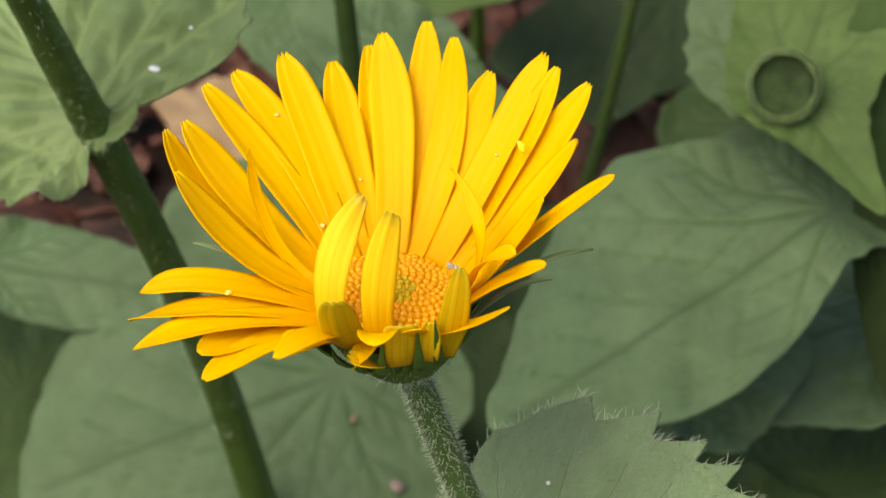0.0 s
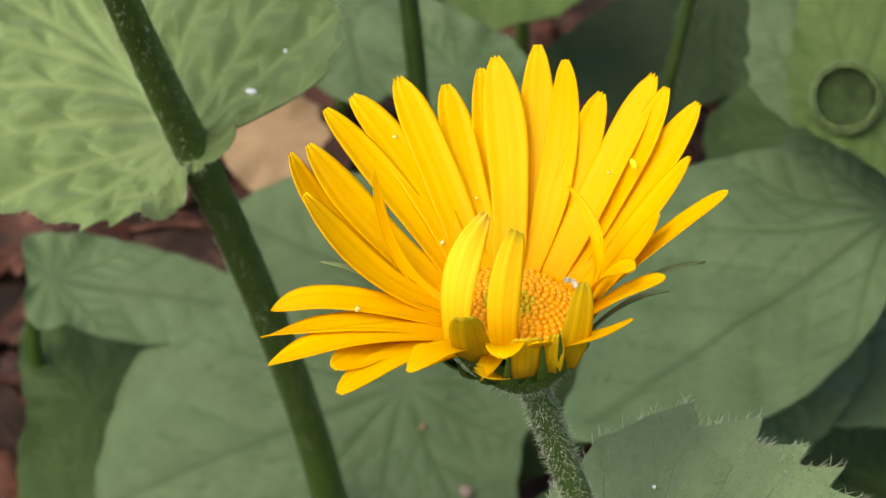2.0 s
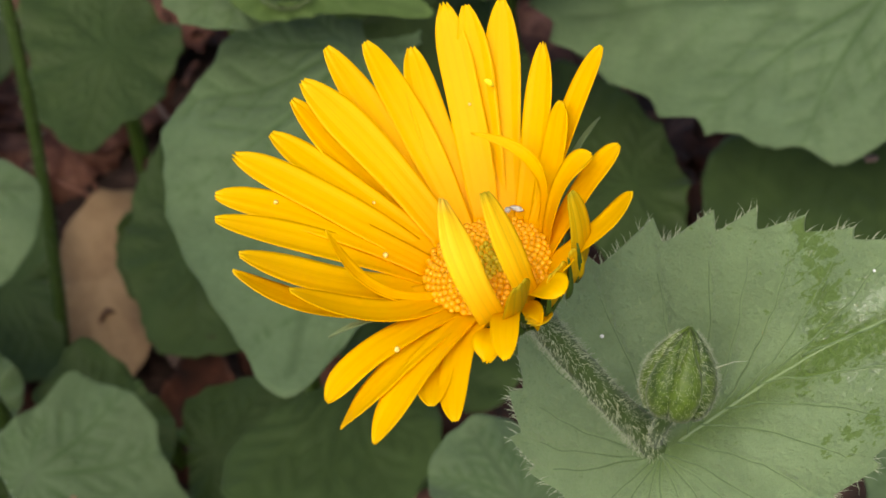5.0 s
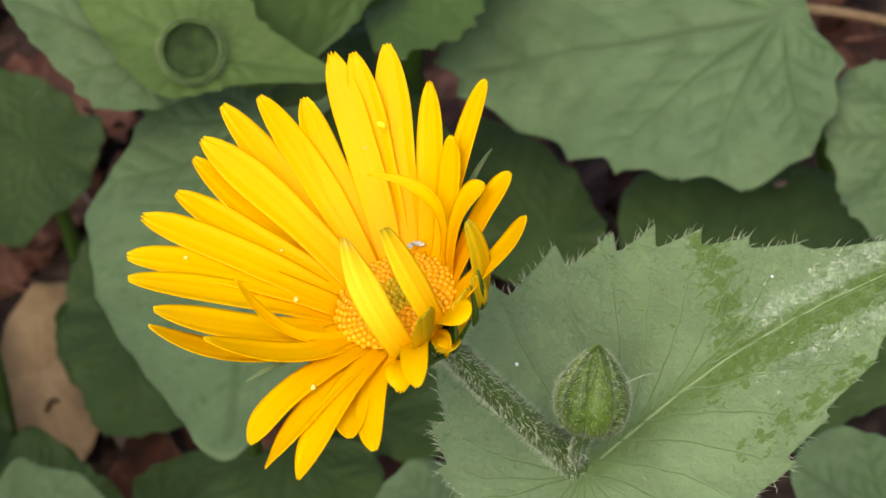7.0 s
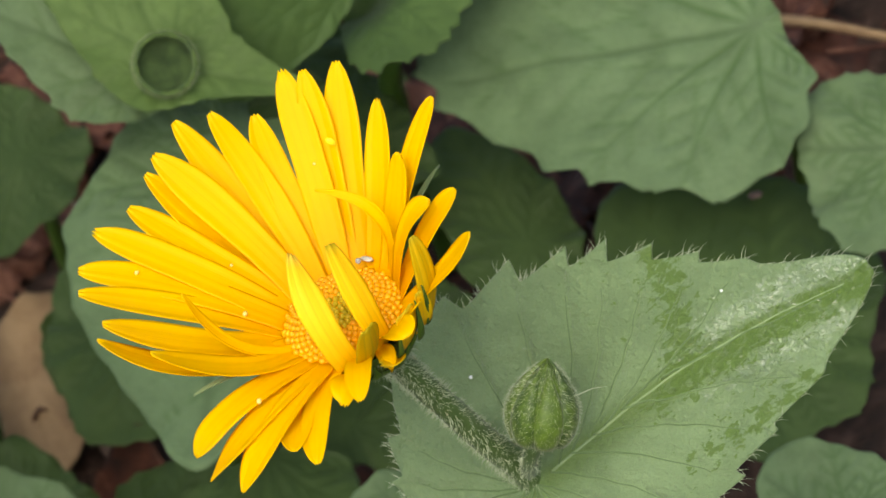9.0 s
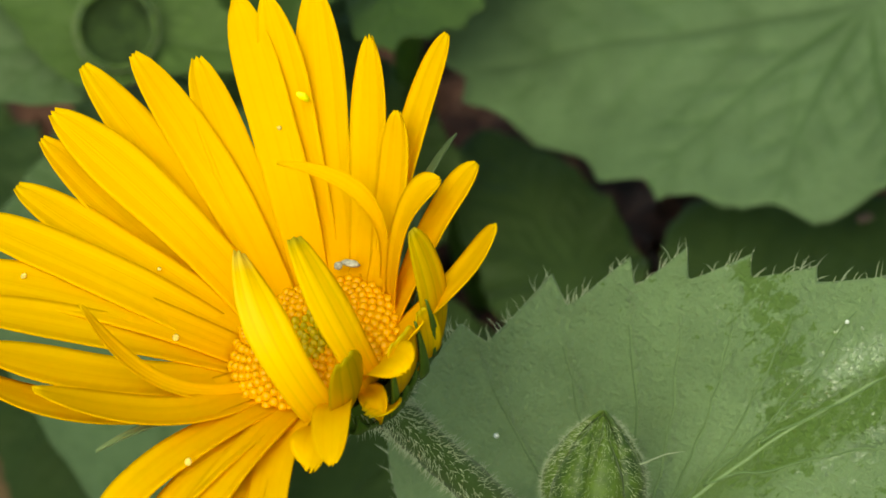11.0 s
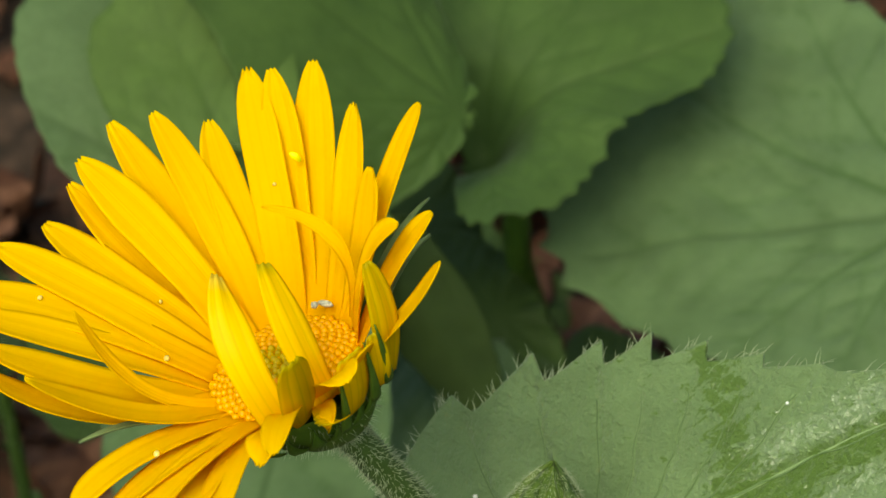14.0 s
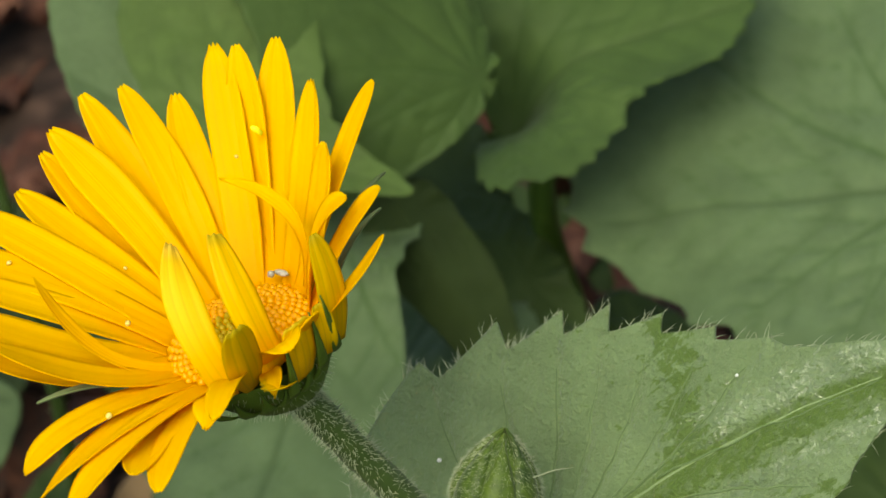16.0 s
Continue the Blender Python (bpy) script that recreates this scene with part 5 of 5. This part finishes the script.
# ---- specks, drops and scraps that lie on the plants ----
SMALL = [
    ("petal_scrap", (-33.3, 88.8, 207.0), (0.8, 0.5, 0.3), SPECK, "tiny white scrap lying on the leaf", "debris"),
    ("petal_scrap", (-28.5, 93.5, 210.5), (0.35, 0.3, 0.2), SPECK, "tiny white scrap lying on the leaf", "debris"),
    ("water_drop", (18.2, 14.2, 198.8), (0.26, 0.26, 0.24), SPECK, "small bright drop on the downy leaf", "water drop"),
    ("pollen_grain", (14.4, 15.7, 247.8), (0.4, 0.38, 0.75), POLLEN, "small yellow crumb on a petal", "debris"),
    ("seed_scrap", (7.3, 6.6, 237.3), (0.9, 0.35, 0.35), DUST, "grey scrap caught at the edge of the disc", "debris"),
    ("seed_scrap", (6.4, 7.2, 237.5), (0.45, 0.4, 0.4), DUST, "grey scrap caught at the edge of the disc", "debris"),
    ("water_drop", (-7.2, 15.0, 237.6), (0.45, 0.45, 0.4), WATER, "small clear drop on a petal", "water drop"),
    ("water_drop", (-13.4, 25.4, 245.2), (0.32, 0.32, 0.25), WATER, "small clear drop on a petal", "water drop"),
    ("water_drop", (-8.0, 13.6, 238.3), (0.38, 0.36, 0.28), WATER, "small clear drop on a petal", "water drop"),
    ("water_drop", (-18.0, -0.2, 239.6), (0.34, 0.4, 0.28), WATER, "small clear drop on a petal", "water drop"),
    ("water_drop", (11.6, 17.0, 245.7), (0.22, 0.22, 0.2), WATER, "tiny clear drop on a petal", "water drop"),
    ("water_drop", (-3.8, 19.8, 240.1), (0.22, 0.22, 0.2), WATER, "tiny clear drop on a petal", "water drop"),
    ("water_drop", (43.9, -11.8, 204.8), (0.2, 0.2, 0.18), SPECK, "small bright drop on the downy leaf", "water drop"),
    ("fallen_speck", (-9.4, 150.8, 91.4), (0.8, 0.6, 0.4), DEAD_PALE, "small tan speck on a basal leaf", "debris"),
    ("fallen_speck", (-2.1, 140.7, 85.4), (1.3, 1.0, 0.5), PEBBLE, "small pinkish speck on a basal leaf", "debris"),
    ("fallen_speck", (-56.3, 169.2, 76.2), (1.2, 1.0, 0.5), PEBBLE, "small pale speck on a basal leaf", "debris"),
    ("fallen_speck", (130.9, 93.2, 89.4), (1.4, 1.2, 0.6), PEBBLE, "small pinkish speck on a basal leaf", "debris"),
]
for k, (name, at, size, m_, label, cat) in enumerate(SMALL):
    ob = ball(name, (0, 0, 0), size, m_, None, seg=9, rings=7, seed=k, rough=0.08 if m_ is not WATER else 0.0)
    ob.location = Vector(at) * MM
    ob.rotation_euler = (0.4, 0.2, k * 1.3)
    tagged(ob, label, cat)
